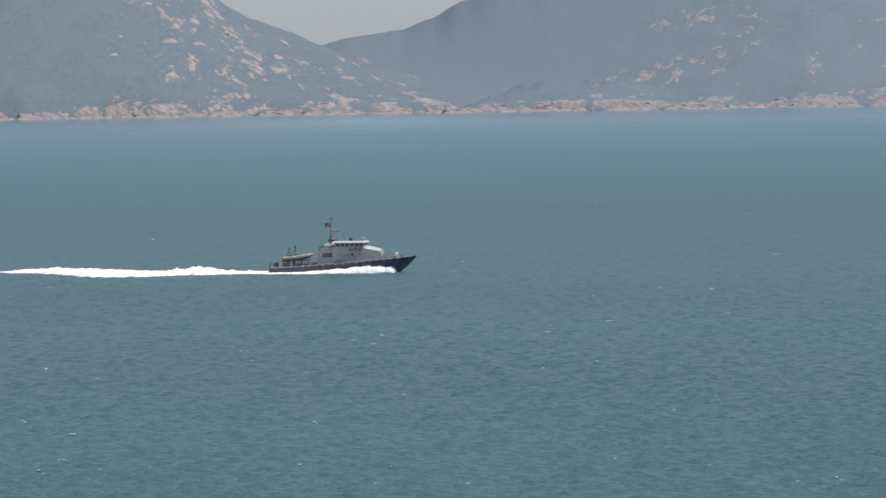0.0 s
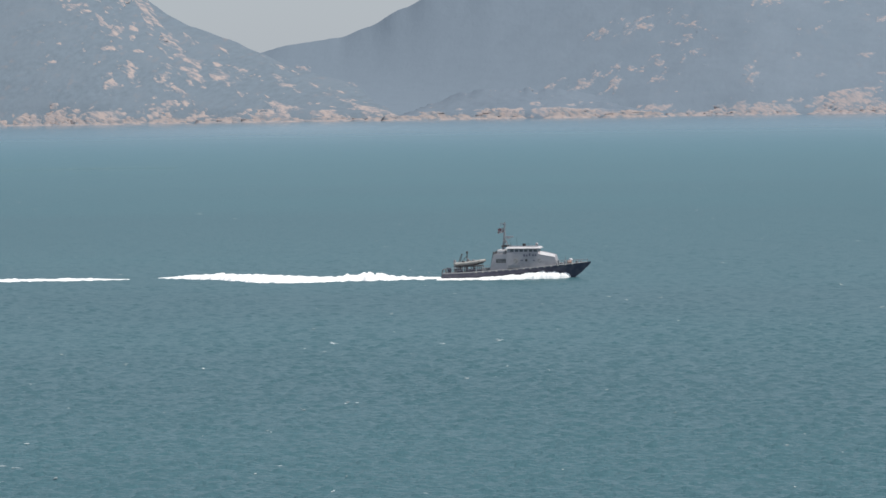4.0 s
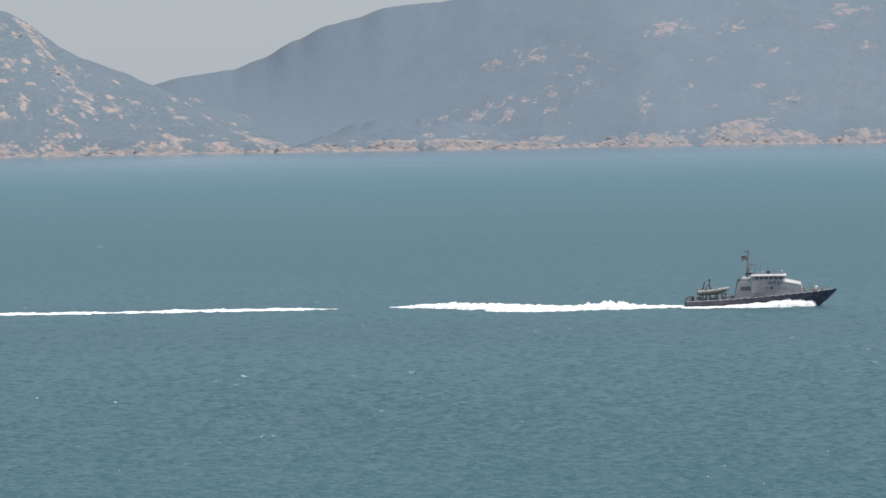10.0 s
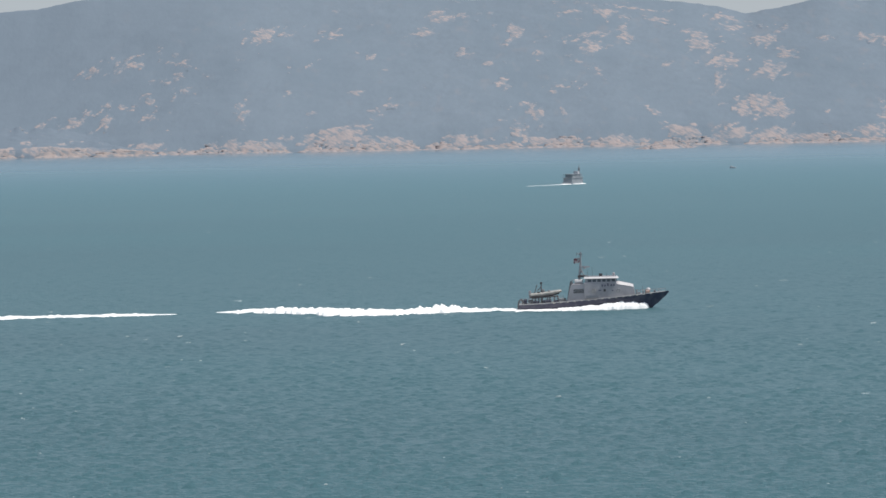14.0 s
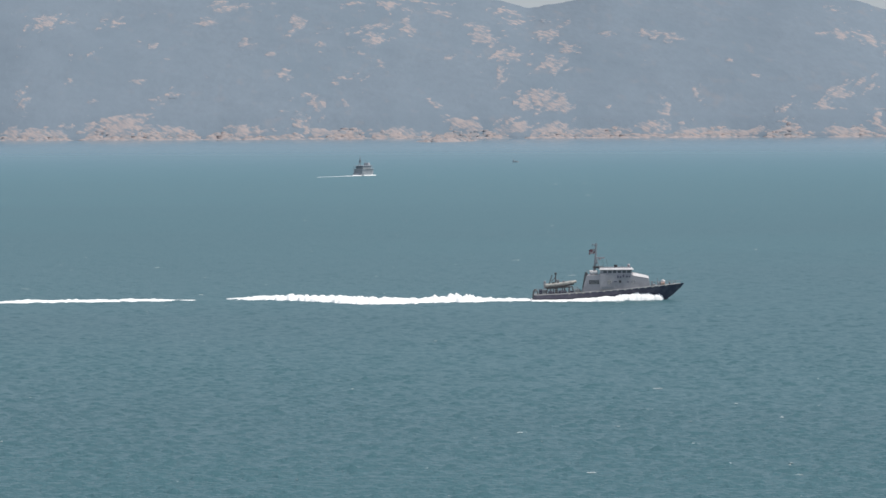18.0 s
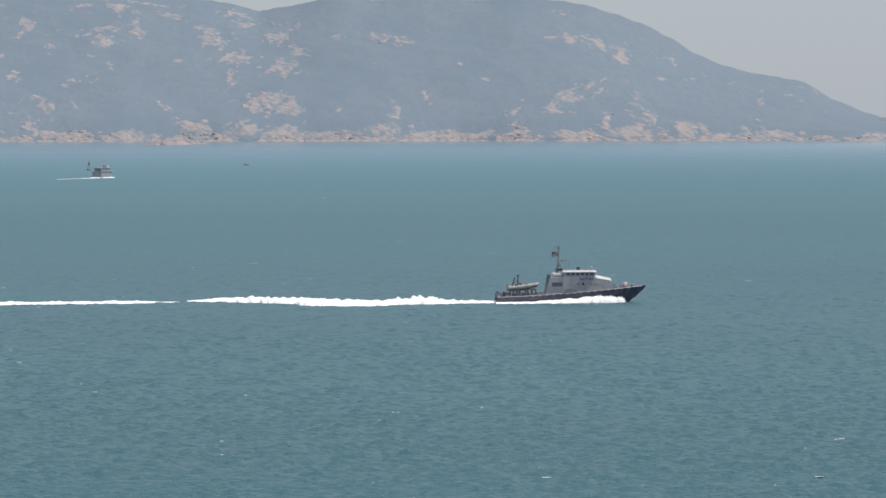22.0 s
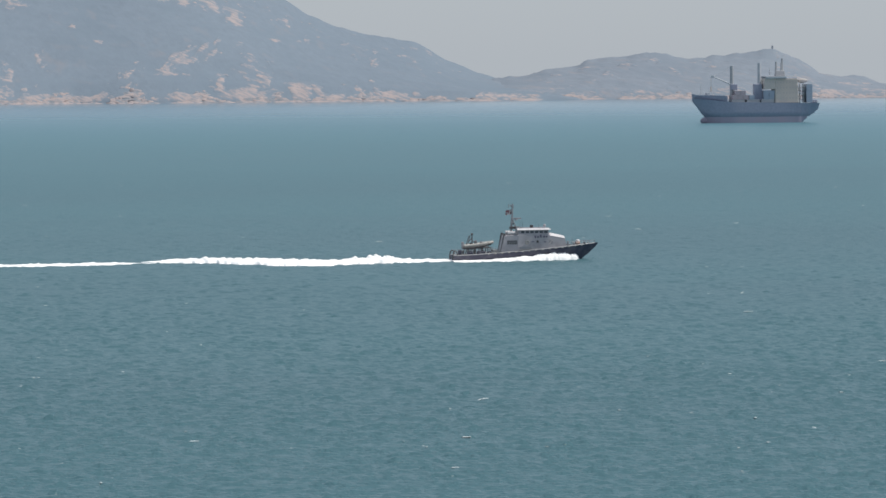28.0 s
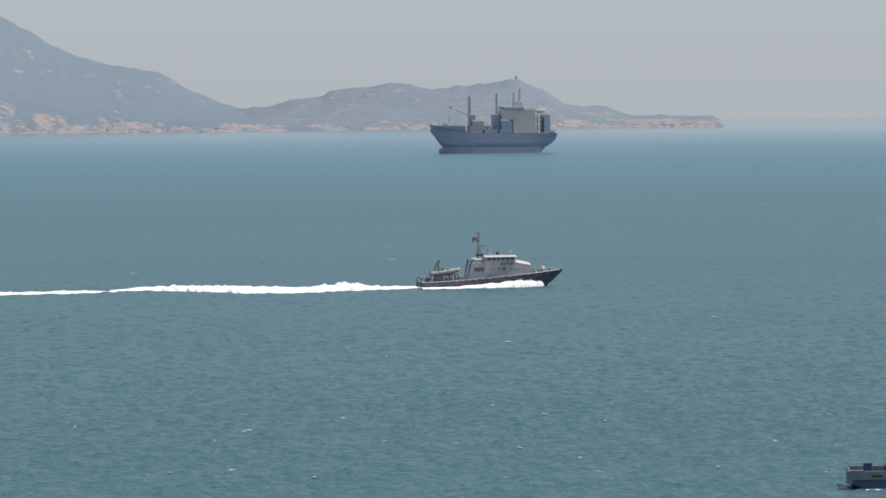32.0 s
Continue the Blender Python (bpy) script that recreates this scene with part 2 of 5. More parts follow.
RED = material("red_flag_cloth", (0.22, 0.085, 0.10), 0.85, spot=(0.50, 0.47, 0.47), spot_scale=1.7, spot_at=(0.42, 0.52))
ORANGE_GREY = material("faded_orange_paint", (0.42, 0.27, 0.22), 0.8, spot=(0.3, 0.26, 0.25), spot_scale=2.0)
MARK = material("dark_marking", (0.13, 0.13, 0.18), 0.6)


# ---------------------------------------------------------------- building helpers
def part(name, bm, mat, parent=None, label="", smooth=False):
    """Links a bmesh as one mesh object, under a thing or a part."""
    me = bpy.data.meshes.new(name)
    bm.normal_update()
    bm.to_mesh(me)
    bm.free()
    me.materials.append(mat)
    if smooth:
        me.shade_smooth()
    ob = new(name, me)
    if parent:
        ob.parent = parent
    return tagged(ob, label)


def thing(name, label, category, group="", kind=""):
    return tagged(new(name), label, category, group, kind)


def box(bm, x0, x1, y0, y1, z0, z1, bevel=0.0, taper=(0, 0, 0, 0)):
    """A box; taper moves the top's x0, x1, y0, y1 faces."""
    a, b, c, d = taper
    v = [bm.verts.new(p) for p in ((x0, y0, z0), (x1, y0, z0), (x1, y1, z0), (x0, y1, z0),
                                   (x0 + a, y0 + c, z1), (x1 + b, y0 + c, z1), (x1 + b, y1 + d, z1), (x0 + a, y1 + d, z1))]
    faces = [bm.faces.new([v[i] for i in q]) for q in ((3, 2, 1, 0), (4, 5, 6, 7), (0, 1, 5, 4), (1, 2, 6, 5), (2, 3, 7, 6), (3, 0, 4, 7))]
    if bevel:
        edges = {e for f in faces for e in f.edges}
        bmesh.ops.bevel(bm, geom=list(edges), offset=bevel, segments=2, affect="EDGES", profile=0.5)
    return bm


def rod(bm, a, b, r, r2=None, sides=8):
    """A round bar from a to b."""
    a, b = Vector(a), Vector(b)
    z = (b - a).normalized()
    x = z.orthogonal().normalized()
    y = z.cross(x)
    r2 = r if r2 is None else r2
    rings = []
    for p, q in ((a, r), (b, r2)):
        rings.append([bm.verts.new(p + (x * math.cos(k * math.tau / sides) + y * math.sin(k * math.tau / sides)) * q) for k in range(sides)])
    for k in range(sides):
        j = (k + 1) % sides
        bm.faces.new((rings[0][k], rings[0][j], rings[1][j], rings[1][k]))
    bm.faces.new(rings[0][::-1])
    bm.faces.new(rings[1])
    return bm


def tube(bm, pts, r, sides=8):
    for a, b in zip(pts, pts[1:]):
        rod(bm, a, b, r, sides=sides)
    return bm


def ball(bm, c, rx, ry=None, rz=None, seg=14, rings=8):
    ry, rz = ry or rx, rz or rx
    made = bmesh.ops.create_uvsphere(bm, u_segments=seg, v_segments=rings, radius=1)["verts"]
    for v in made:
        v.co = Vector((c[0] + v.co.x * rx, c[1] + v.co.y * ry, c[2] + v.co.z * rz))
    return bm


def slab(bm, outline, y0, y1, bevel=0.0):
    """A side outline (x, z), extruded from y0 to y1."""
    lo = [bm.verts.new((x, y0, z)) for x, z in outline]
    hi = [bm.verts.new((x, y1, z)) for x, z in outline]
    n = len(outline)
    faces = [bm.faces.new(lo), bm.faces.new(hi[::-1])]
    for k in range(n):
        faces.append(bm.faces.new((lo[k], hi[k], hi[(k + 1) % n], lo[(k + 1) % n])))
    bmesh.ops.recalc_face_normals(bm, faces=faces)
    if bevel:
        bmesh.ops.bevel(bm, geom=list({e for f in faces for e in f.edges}), offset=bevel, segments=2, affect="EDGES", profile=0.5)
    return bm


def loft(bm, sections, close=True):
    """Skins between sections of equal length; close caps the ends."""
    rows = [[bm.verts.new(p) for p in s] for s in sections]
    for a, b in zip(rows, rows[1:]):
        for k in range(len(a) - 1):
            bm.faces.new((a[k], a[k + 1], b[k + 1], b[k]))
    if close:
        bm.faces.new(rows[0])
        bm.faces.new(rows[-1][::-1])
    bmesh.ops.remove_doubles(bm, verts=bm.verts[:], dist=0.002)
    bmesh.ops.recalc_face_normals(bm, faces=bm.faces[:])
    return bm


def between(table, x):
    """A smooth reading of a table of (x, value, ...)."""
    if x <= table[0][0]:
        return table[0][1:]
    for p, q in zip(table, table[1:]):
        if x <= q[0]:
            f = (x - p[0]) / (q[0] - p[0])
            f = f * f * (3 - 2 * f) * 0.5 + f * 0.5
            return tuple(a + (b - a) * f for a, b in zip(p[1:], q[1:]))
    return table[-1][1:]


def fbm(x, y, z=0.0, octaves=4):
    total, amp = 0.0, 1.0
    for _ in range(octaves):
        total += amp * noise.noise((x, y, z))
        x, y, z, amp = x * 2.03, y * 2.03, z * 2.03, amp * 0.5
    return total


def grid_mesh(name, verts, nx, ny, mat, smooth=True):
    """A mesh over an nx by ny table of points."""
    faces = [(i * ny + j, i * ny + j + 1, (i + 1) * ny + j + 1, (i + 1) * ny + j) for i in range(nx - 1) for j in range(ny - 1)]
    me = bpy.data.meshes.new(name)
    me.from_pydata(verts, [], faces)
    me.materials.append(mat)
    if smooth:
        me.shade_smooth()
    return new(name, me)


# ---------------------------------------------------------------- the sea
def build_sea():
    bm = bmesh.new()
    rings = [0, 150, 300, 450, 700, 1000, 1400, 1740, 1930, 2300, 2800, 3600, 4300, 4850]
    n = 180
    prev = [bm.verts.new((0, 0, -0.6))]
    for r in rings[1:]:
        deep = -0.6 if r < 1750 else 0.0     # the wave field lies over the nearer water
        cur = [bm.verts.new((r * math.sin(k * math.tau / n), r * math.cos(k * math.tau / n), deep)) for k in range(n)]
        for k in range(n):
            j = (k + 1) % n
            if len(prev) == 1:
                bm.faces.new((prev[0], cur[j], cur[k]))
            else:
                bm.faces.new((prev[k], prev[j], cur[j], cur[k]))
        prev = cur
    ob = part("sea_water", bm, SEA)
    return tagged(ob, "teal green sea ruffled by small wind waves", "sea", kind="structure")


sea = build_sea()

WAVE_RND = np.random.RandomState(7)
WAVE_LEN = np.exp(WAVE_RND.uniform(np.log(0.75), np.log(2.3), 64))
WAVE_DIR = np.radians(267 + WAVE_RND.normal(0, 25, 64))
WAVE_PHASE = WAVE_RND.uniform(0, 2 * np.pi, 64)
WAVE_AMP = 0.0097 * WAVE_LEN * np.minimum(1, 2.6 / WAVE_LEN) ** 0.6 * WAVE_RND.uniform(0.6, 1.4, 64)


def wave_height(x, y):
    """The chop on the nearer water; x and y are arrays."""
    r = np.hypot(x, y)
    z = np.zeros_like(x)
    for length, way, phase, amp in zip(WAVE_LEN, WAVE_DIR, WAVE_PHASE, WAVE_AMP):
        k = 2 * np.pi / length
        z += amp * np.cos(k * (x * np.cos(way) + y * np.sin(way)) + phase)
    z += 0.9 * np.maximum(z, 0) ** 2 / 0.25 * 0.25       # crests peak, troughs stay flat
    gust = 0.95 + 0.06 * np.sin(x / 31 + 1.3 + 2 * np.sin(y / 140)) * np.sin(y / 53 + 0.4 + np.sin(x / 90)) + 0.06 * np.sin(x / 13 + y / 29)
    return z * gust * np.interp(r, (400, 550, 700, 1000, 1400, 1900), (1.3, 1.12, 0.9, 0.55, 0.25, 0.0))


def build_waves():
    cols = np.radians(np.arange(-15.2, 22.8, 0.055))
    dist, rows = 366.0, []
    while dist < 1900:
        rows.append(dist)
        dist += 0.28 + 0.0016 * (dist - 366)
    r, b = np.meshgrid(np.array(rows + [1900.0]), cols, indexing="ij")
    x, y = r * np.sin(b), r * np.cos(b)
    z = wave_height(x, y)
    ny, nx = x.shape
    me = bpy.data.meshes.new("sea_waves")
    me.vertices.add(nx * ny)
    me.vertices.foreach_set("co", np.stack([x, y, z], -1).astype(np.float32).ravel())
    i = (np.arange(ny - 1)[:, None] * nx + np.arange(nx - 1)[None, :]).ravel()
    loops = np.stack([i, i + nx, i + nx + 1, i + 1], -1)
    me.loops.add(loops.size)
    me.loops.foreach_set("vertex_index", loops.astype(np.int32).ravel()[::-1])
    me.polygons.add(len(i))
    me.polygons.foreach_set("loop_start", np.arange(0, loops.size, 4, dtype=np.int32))
    me.update(calc_edges=True)
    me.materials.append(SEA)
    me.shade_smooth()
    ob = new("sea_waves", me)
    return tagged(ob, "choppy teal wave field of the nearer sea", "sea", kind="structure")


waves = build_waves()

# ---------------------------------------------------------------- islands
# bearing (degrees) and crest height (m)
CREST_NEAR = [(-15.5, 60), (-14.0, 120), (-12.6, 158), (-11.6, 158), (-11.27, 152.8), (-10.81, 145.9), (-10.34, 134.7), (-10.09, 124.8), (-9.85, 110.1),
              (-9.6, 97.5), (-9.35, 88.1), (-8.92, 76.8), (-8.51, 62.9), (-8.06, 47.3), (-7.48, 36.4), (-7.19, 26.4), (-6.98, 15.4),
              (-6.69, 3.0), (-6.3, -4.0)]
CREST_MAIN = [(-12, 30), (-10, 50), (-8.9, 60), (-8.51, 64.8), (-8.12, 72.9), (-7.47, 79.5), (-7.1, 90.0), (-6.67, 108.4), (-6.23, 123.9), (-5.86, 130.3),
              (-5.5, 140.2), (-4.85, 145.1), (-4.2, 153), (-2.5, 160), (-0.8, 152), (0.9, 146), (2.21, 149.2), (2.86, 144.5), (3.43, 139.9), (3.65, 137.4), (3.93, 134.4), (4.12, 130.5),
              (4.27, 126.3), (4.6, 130.8), (5.32, 141.8), (5.75, 138.1), (6.26, 139.0), (7.15, 137.4), (7.59, 140.8), (8.1, 137.4), (8.46, 132.8),
              (8.82, 123.6), (9.18, 113.8), (9.54, 99.4), (9.91, 81.1), (10.27, 69.6), (10.63, 62.1), (11.21, 55.2), (11.71, 33.4),
              (12.07, 21.9), (12.36, 15.1), (12.8, 8), (13.2, 3), (13.6, -3)]
CREST_FAR = [(11.6, -3), (11.9, 8), (12.28, 17.9), (12.64, 19.8), (12.93, 26.3), (13.29, 28.8), (13.44, 35.4), (13.87, 37.9), (14.2, 42.1), (14.45, 40.2),
             (14.74, 35.0), (15.18, 38.6), (15.54, 42.2), (15.81, 45.3), (16.04, 38.0), (16.26, 29.5), (16.4, 21.0), (16.62, 17.0),
             (16.91, 17.9), (17.2, 10.5), (17.41, 8.5), (17.63, 9.5), (18.06, 8.0), (18.30, 8.5), (18.42, 6.5), (18.49, -3)]
CREST_CAPE = [(-7.0, -3), (-6.83, 2.0), (-6.54, 7.5), (-6.25, 14.0), (-5.95, 23.0), (-5.6, 26.5), (-5.16, 25.2), (-4.65, 25.1), (-4.08, 18.4), (-3.64, 7.8), (-3.28, 0.8), (-3.1, -4)]


class Island:
    """A hill along a shore: its crest by bearing, and the distances of shore and crest."""

    def __init__(self, crest, shore, top, seed, rough=1.0, power=0.85, cliff=5.0, recess=False, jag=0.5):
        self.recess, self.jag = recess, jag
        self.crest, self.shore_at, self.top_at, self.seed, self.rough, self.power, self.cliff, self.known = crest, shore, top, seed, rough, power, cliff, {}

    def bay(self, b):
        """0 to 1 where the land runs back behind the nearer hill and cape."""
        f = min(1, max(0, (-1.8 - b) / 5.2)) if self.recess else 0
        return f * f * (3 - 2 * f)

    def mean_shore(self, b):
        return self.shore_at + 70 * self.bay(b)

    def shore(self, b):
        return self.mean_shore(b) + 22 * noise.noise((b * 0.8, self.seed, 0)) + 1.5 * fbm(b * 5.0, self.seed + 5)

    def column(self, b):
        """Crest height, the crest blurred along the shore, and the shore, at a bearing."""
        if b not in self.known:
            taps = [between(self.crest, b + 0.09 * k)[0] for k in range(-7, 8)]
            sharp = (between(self.crest, b - 0.04)[0] + taps[7] * 2 + between(self.crest, b + 0.04)[0]) / 4
            sharp += self.jag * fbm(b * 8, self.seed + 31, 2.0) * min(1, max(0, sharp / 10))      # bushes and knolls along the top
            self.known[b] = (sharp, sum(taps) / len(taps), self.shore(b))
        return self.known[b]

    def height(self, b, r):
        h, wide, s = self.column(b)
        top = self.top_at + 40 * self.bay(b)
        if h < 12:
            top = s + (top - s) * max(0.12, h / 12)
        even = self.mean_shore(b)          # the coves of the shore die out up the slope
        s = even + (s - even) * min(1, max(0, 1 - 5 * (r - even - 15) / (top - even)))
        u = (r - s) / (top - s)
        x, y = r * math.sin(radians(b)), r * math.cos(radians(b))
        if u < 0:
            return -3 + max(-3, u * 40)
        n = fbm(x / 150, y / 190, self.seed) * 0.026 * h + fbm(x / 34, y / 50, self.seed + 3) * 1.0 * self.rough
        n *= 1 - 0.7 * self.bay(b)
        fine = fbm(x / 8.0, y / 8.0, self.seed + 7, 3) * 0.6 * self.rough
        ledge = min(1, u * 16) * min(self.cliff, max(h, 0) * 0.6)
        if u <= 1:
            mean = h + (max(wide, 2) - h) * (1 - u ** 3) * min(1, max(0, (h - 4) / 12))
            z = ledge + (mean - min(self.cliff, max(h, 0) * 0.6)) * u ** (self.power + 0.85 * self.bay(b))
            return z + n * min(1, u * 8) * min(1, (1 - u) * 4) + fine * min(1, u * 12) - (0 if h > 0 else 3)
        return h + fine - (u - 1) * (h + 20) * 1.4 if h > 0 else -3

    def place(self, b, z, lift=0.0):
        """The spot on the slope at that bearing and height."""
        s = self.shore(b)
        r = s
        while r < self.top_at and self.height(b, r) < z:
            r += 2.0
        return Vector((r * math.sin(radians(b)), r * math.cos(radians(b)), self.height(b, r) + lift))

    def surface(self, b, r):
        """The height of the built slope at a bearing and distance."""
        ci = min(max((b - self.b0) / (self.b1 - self.b0), 0), 1) * (self.nx - 1)
        c0 = min(int(ci), self.nx - 2)
        z = 0.0
        for c, share in ((c0, 1 - ci + c0), (c0 + 1, ci - c0)):
            x, y, _ = self.verts[c * self.depth]
            s = math.hypot(x, y)
            q = min(max((r - s) / (self.back - s), 0), 1) ** 0.8 * (self.depth - 1)
            k = min(int(q), self.depth - 2)
            z += share * (self.verts[c * self.depth + k][2] * (1 - q + k) + self.verts[c * self.depth + k + 1][2] * (q - k))
        return z

    def mesh(self, name, b0, b1, step, depth, back):
        nx = int((b1 - b0) / step) + 1
        rows = [i / (depth - 1) for i in range(depth)]
        verts = []
        self.b0, self.b1, self.nx, self.depth, self.back, self.verts = b0, b1, nx, depth, back, verts
        for i in range(nx):
            b = b0 + (b1 - b0) * i / (nx - 1)
            s = self.shore(b) - 12
            for q in rows:
                r = s + (back - s) * q ** 1.25
                verts.append((r * math.sin(radians(b)), r * math.cos(radians(b)), self.height(b, r)))
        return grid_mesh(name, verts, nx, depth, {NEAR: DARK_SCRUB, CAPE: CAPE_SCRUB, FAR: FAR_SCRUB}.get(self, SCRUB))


NEAR = Island(CREST_NEAR, 3860, 4230, 2.0, 1.0, 0.9, 6)
MAIN = Island(CREST_MAIN, 3885, 4540, 9.0, 1.0, 0.85, 6, True)
FAR = Island(CREST_FAR, 3960, 4380, 17.0, 1.0, 0.8, 4, jag=1.2)
CAPE = Island(CREST_CAPE, 3850, 4010, 23.0, 1.5, 0.95, 6, jag=2.6)

for isl, name, b0, b1, step, depth, back, label in (
        (NEAR, "near_hill", -15.5, -6.3, 0.06, 90, 4560, "steep grey-green scrub hill with pale granite slabs by the sea"),
        (MAIN, "island_hill", -12.0, 13.6, 0.06, 120, 4840, "long hazy grey-green island hill with scattered pale granite"),
        (FAR, "low_island", 11.6, 18.5, 0.05, 70, 4700, "low hazy scrub island with a rocky shore"),
        (CAPE, "low_cape", -7.0, -3.1, 0.05, 50, 4140, "low dark scrub cape with pale shore rocks")):
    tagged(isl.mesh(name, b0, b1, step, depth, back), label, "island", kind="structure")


# ---------------------------------------------------------------- patrol boat (x forward, y to port, origin at the transom on the waterline)
HULL_LINES = [  # x, half breadth at the deck, at the waterline, deck height, keel height
    (0.0, 2.65, 2.45, 1.05, -0.5), (0.6, 2.75, 2.55, 1.08, -0.6), (4, 2.9, 2.7, 1.2, -0.7), (8, 2.98, 2.75, 1.45, -0.8), (12, 2.98, 2.65, 1.72, -0.9),
    (16, 2.85, 2.2, 2.0, -0.9), (19, 2.55, 1.6, 2.25, -0.9), (21.5, 2.1, 0.95, 2.47, -0.8), (23.5, 1.55, 0.4, 2.66, -0.4), (25.2, 0.95, 0.05, 2.82, 0.9),
    (26.4, 0.42, 0.02, 2.93, 2.0), (27.1, 0.05, 0.01, 3.0, 2.75)]


def hull_section(x, drop=0.0, grow=0.0):
    hb, hw, zd, zk = between(HULL_LINES, x)
    zw = max(0.15, zk + 0.25)
    zd -= drop
    pts = [(x, -(hb + grow), zd), (x, -(hw + (hb - hw) * 0.55 + grow), (zw + zd) / 2), (x, -(hw + grow), zw), (x, -hw * 0.55, (zw + zk) / 2 - 0.1), (x, 0, zk)]
    return pts + [(p[0], -p[1], p[2]) for p in pts[-2::-1]]


def patrol_boat():
    boat = thing("patrol_boat", "navy-hulled patrol boat with white deckhouse speeding over the sea", "patrol boat")
    stations = [k * 27.1 / 44 for k in range(45)]
    bm = loft(bmesh.new(), [hull_section(x) for x in stations])
    part("hull", bm, HULL, boat, "navy blue hull", smooth=False)
    # deck inside the hull's edge
    bm = bmesh.new()
    rows = []
    for x in stations[:-1]:
        hb, _, zd, _ = between(HULL_LINES, x)
        rows.append([(x, -hb + 0.06, zd + 0.02), (x, 0, zd + 0.07), (x, hb - 0.06, zd + 0.02)])
    loft(bm, rows, close=False)
    part("deck", bm, DECK, boat, "grey painted deck")
    for side, name in ((-1, "rubbing_strake"), (1, "rubbing_strake")):
        pts = [(x, side * (between(HULL_LINES, x)[0] + 0.03), between(HULL_LINES, x)[2] - 0.02) for x in stations[:-1]]
        part(name, tube(bmesh.new(), pts, 0.07, 6), STEEL, boat, "pale rubbing strake")
        for k in range(15):
            x = 6.2 + k * 1.25
            hb, hw, zd, zk = between(HULL_LINES, x)
            bm = box(bmesh.new(), x, x + 0.35, side * (hb + 0.02) - 0.1, side * (hb + 0.02) + 0.1, zd - 0.16, zd + 0.06, 0.03)
            part("fender", bm, PALE_RUBBER, boat, "pale fender block")
    # deckhouse: aft block, main block with sloping trunk
    bm = slab(bmesh.new(), [(8.7, 1.5), (9.45, 4.45), (9.9, 4.6), (12.0, 4.6), (12.0, 1.6)], -2.1, 2.1, 0.08)
    house = part("deckhouse", bm, WHITE, boat, "white painted deckhouse with raked aft wall")
    bm, rows = bmesh.new(), []
    for x, zt, drop, inset in ((11.9, 4.75, 0.08, 0.08), (17.5, 4.85, 0.08, 0.08), (17.9, 4.92, 0.5, 0.75), (18.6, 4.78, 0.5, 0.85), (20.2, 4.42, 0.42, 0.8), (20.75, 4.26, 0.4, 0.75), (20.88, 3.4, 0.2, 0.5), (20.98, 2.4, 0.1, 0.3)):
        hb = 2.2 - 0.6 * max(0, (x - 15) / 6) ** 1.5
        half = [(x, -hb, 1.9), (x, -hb, zt - drop), (x, -hb + inset, zt), (x, 0, zt + 0.03)]
        rows.append(half + [(x, -p[1], p[2]) for p in half[-2::-1]])
    loft(bm, rows)
    trunk = part("main_house", bm, WHITE, boat, "white main deckhouse with sloping front")
    # panels added to paint the sunlit gleam along the sloping edge
    for s in (-1, 1):
        secs = []
        for x, zt, drop, inset in ((17.95, 4.91, 0.5, 0.76), (18.6, 4.78, 0.5, 0.85), (20.2, 4.42, 0.42, 0.8), (20.7, 4.27, 0.4, 0.75)):
            hb = 2.2 - 0.6 * ((x - 15) / 6) ** 1.5
            secs.append([(x, s * (hb + 0.02), zt - drop + 0.03), (x, s * (hb - inset), zt + 0.05), (x, s * (hb - inset), zt - 0.03), (x, s * (hb - 0.06), zt - drop - 0.03)])
        part("sunlit_panel", loft(bmesh.new(), secs), SUNLIT_WHITE, trunk, "sloping side panel painted sunlit white")
    # wheelhouse with windows, under an overhanging roof
    bm = box(bmesh.new(), 12.0, 17.7, -1.95, 1.95, 4.7, 5.5, 0.05, (0.1, -0.05, 0.1, -0.1))
    wheel = part("wheelhouse", bm, WHITE, boat, "white wheelhouse")
    for k in range(6):
        x = 12.55 + k * 0.86
        for s in (-1, 1):
            bm = box(bmesh.new(), x, x + 0.62, s * 1.90 - 0.05, s * 1.90 + 0.05, 4.93, 5.37, 0.02)
            part("window", bm, GLASS, wheel, "dark tinted wheelhouse window")
    for k in range(4):
        y = -1.55 + k * 0.8
        part("window", box(bmesh.new(), 17.62, 17.72, y, y + 0.66, 4.93, 5.37, 0.02), GLASS, wheel, "dark tinted wheelhouse window")
    bm = box(bmesh.new(), 11.75, 18.1, -2.25, 2.25, 5.52, 5.84, 0.05, (0.15, -0.3, 0.55, -0.55))
    roof = part("roof", bm, SUNLIT_WHITE, boat, "white overhanging wheelhouse roof")
    for y in (-1.6, -0.8, 0.8, 1.6):
        part("roof_rib", box(bmesh.new(), 12.2, 17.6, y - 0.05, y + 0.05, 5.835, 5.9, 0.01), WHITE, roof)
    # side details on both sides
    for s in (-1, 1):
        def plate(name, x0, x1, z0, z1, mat, label="", ypos=2.2, depth=0.05, under=trunk):
            y = s * ypos
            return part(name, box(bmesh.new(), x0, x1, y - depth, y + depth, z0, z1, 0.012), mat, under, label)
        grille = plate("vent_grille", 9.95, 11.75, 2.95, 3.65, DARK, "dark louvred vent", 2.11, 0.05, house)
        for k in range(5):
            z = 3.02 + k * 0.125
            part("louvre", box(bmesh.new(), 10.02, 11.68, s * 2.165 - 0.03, s * 2.165 + 0.03, z, z + 0.05), STEEL, grille)
        plate("name_board", 12.2, 14.4, 2.02, 2.5, STEEL, "grey board with faint marks", 2.2, 0.04)
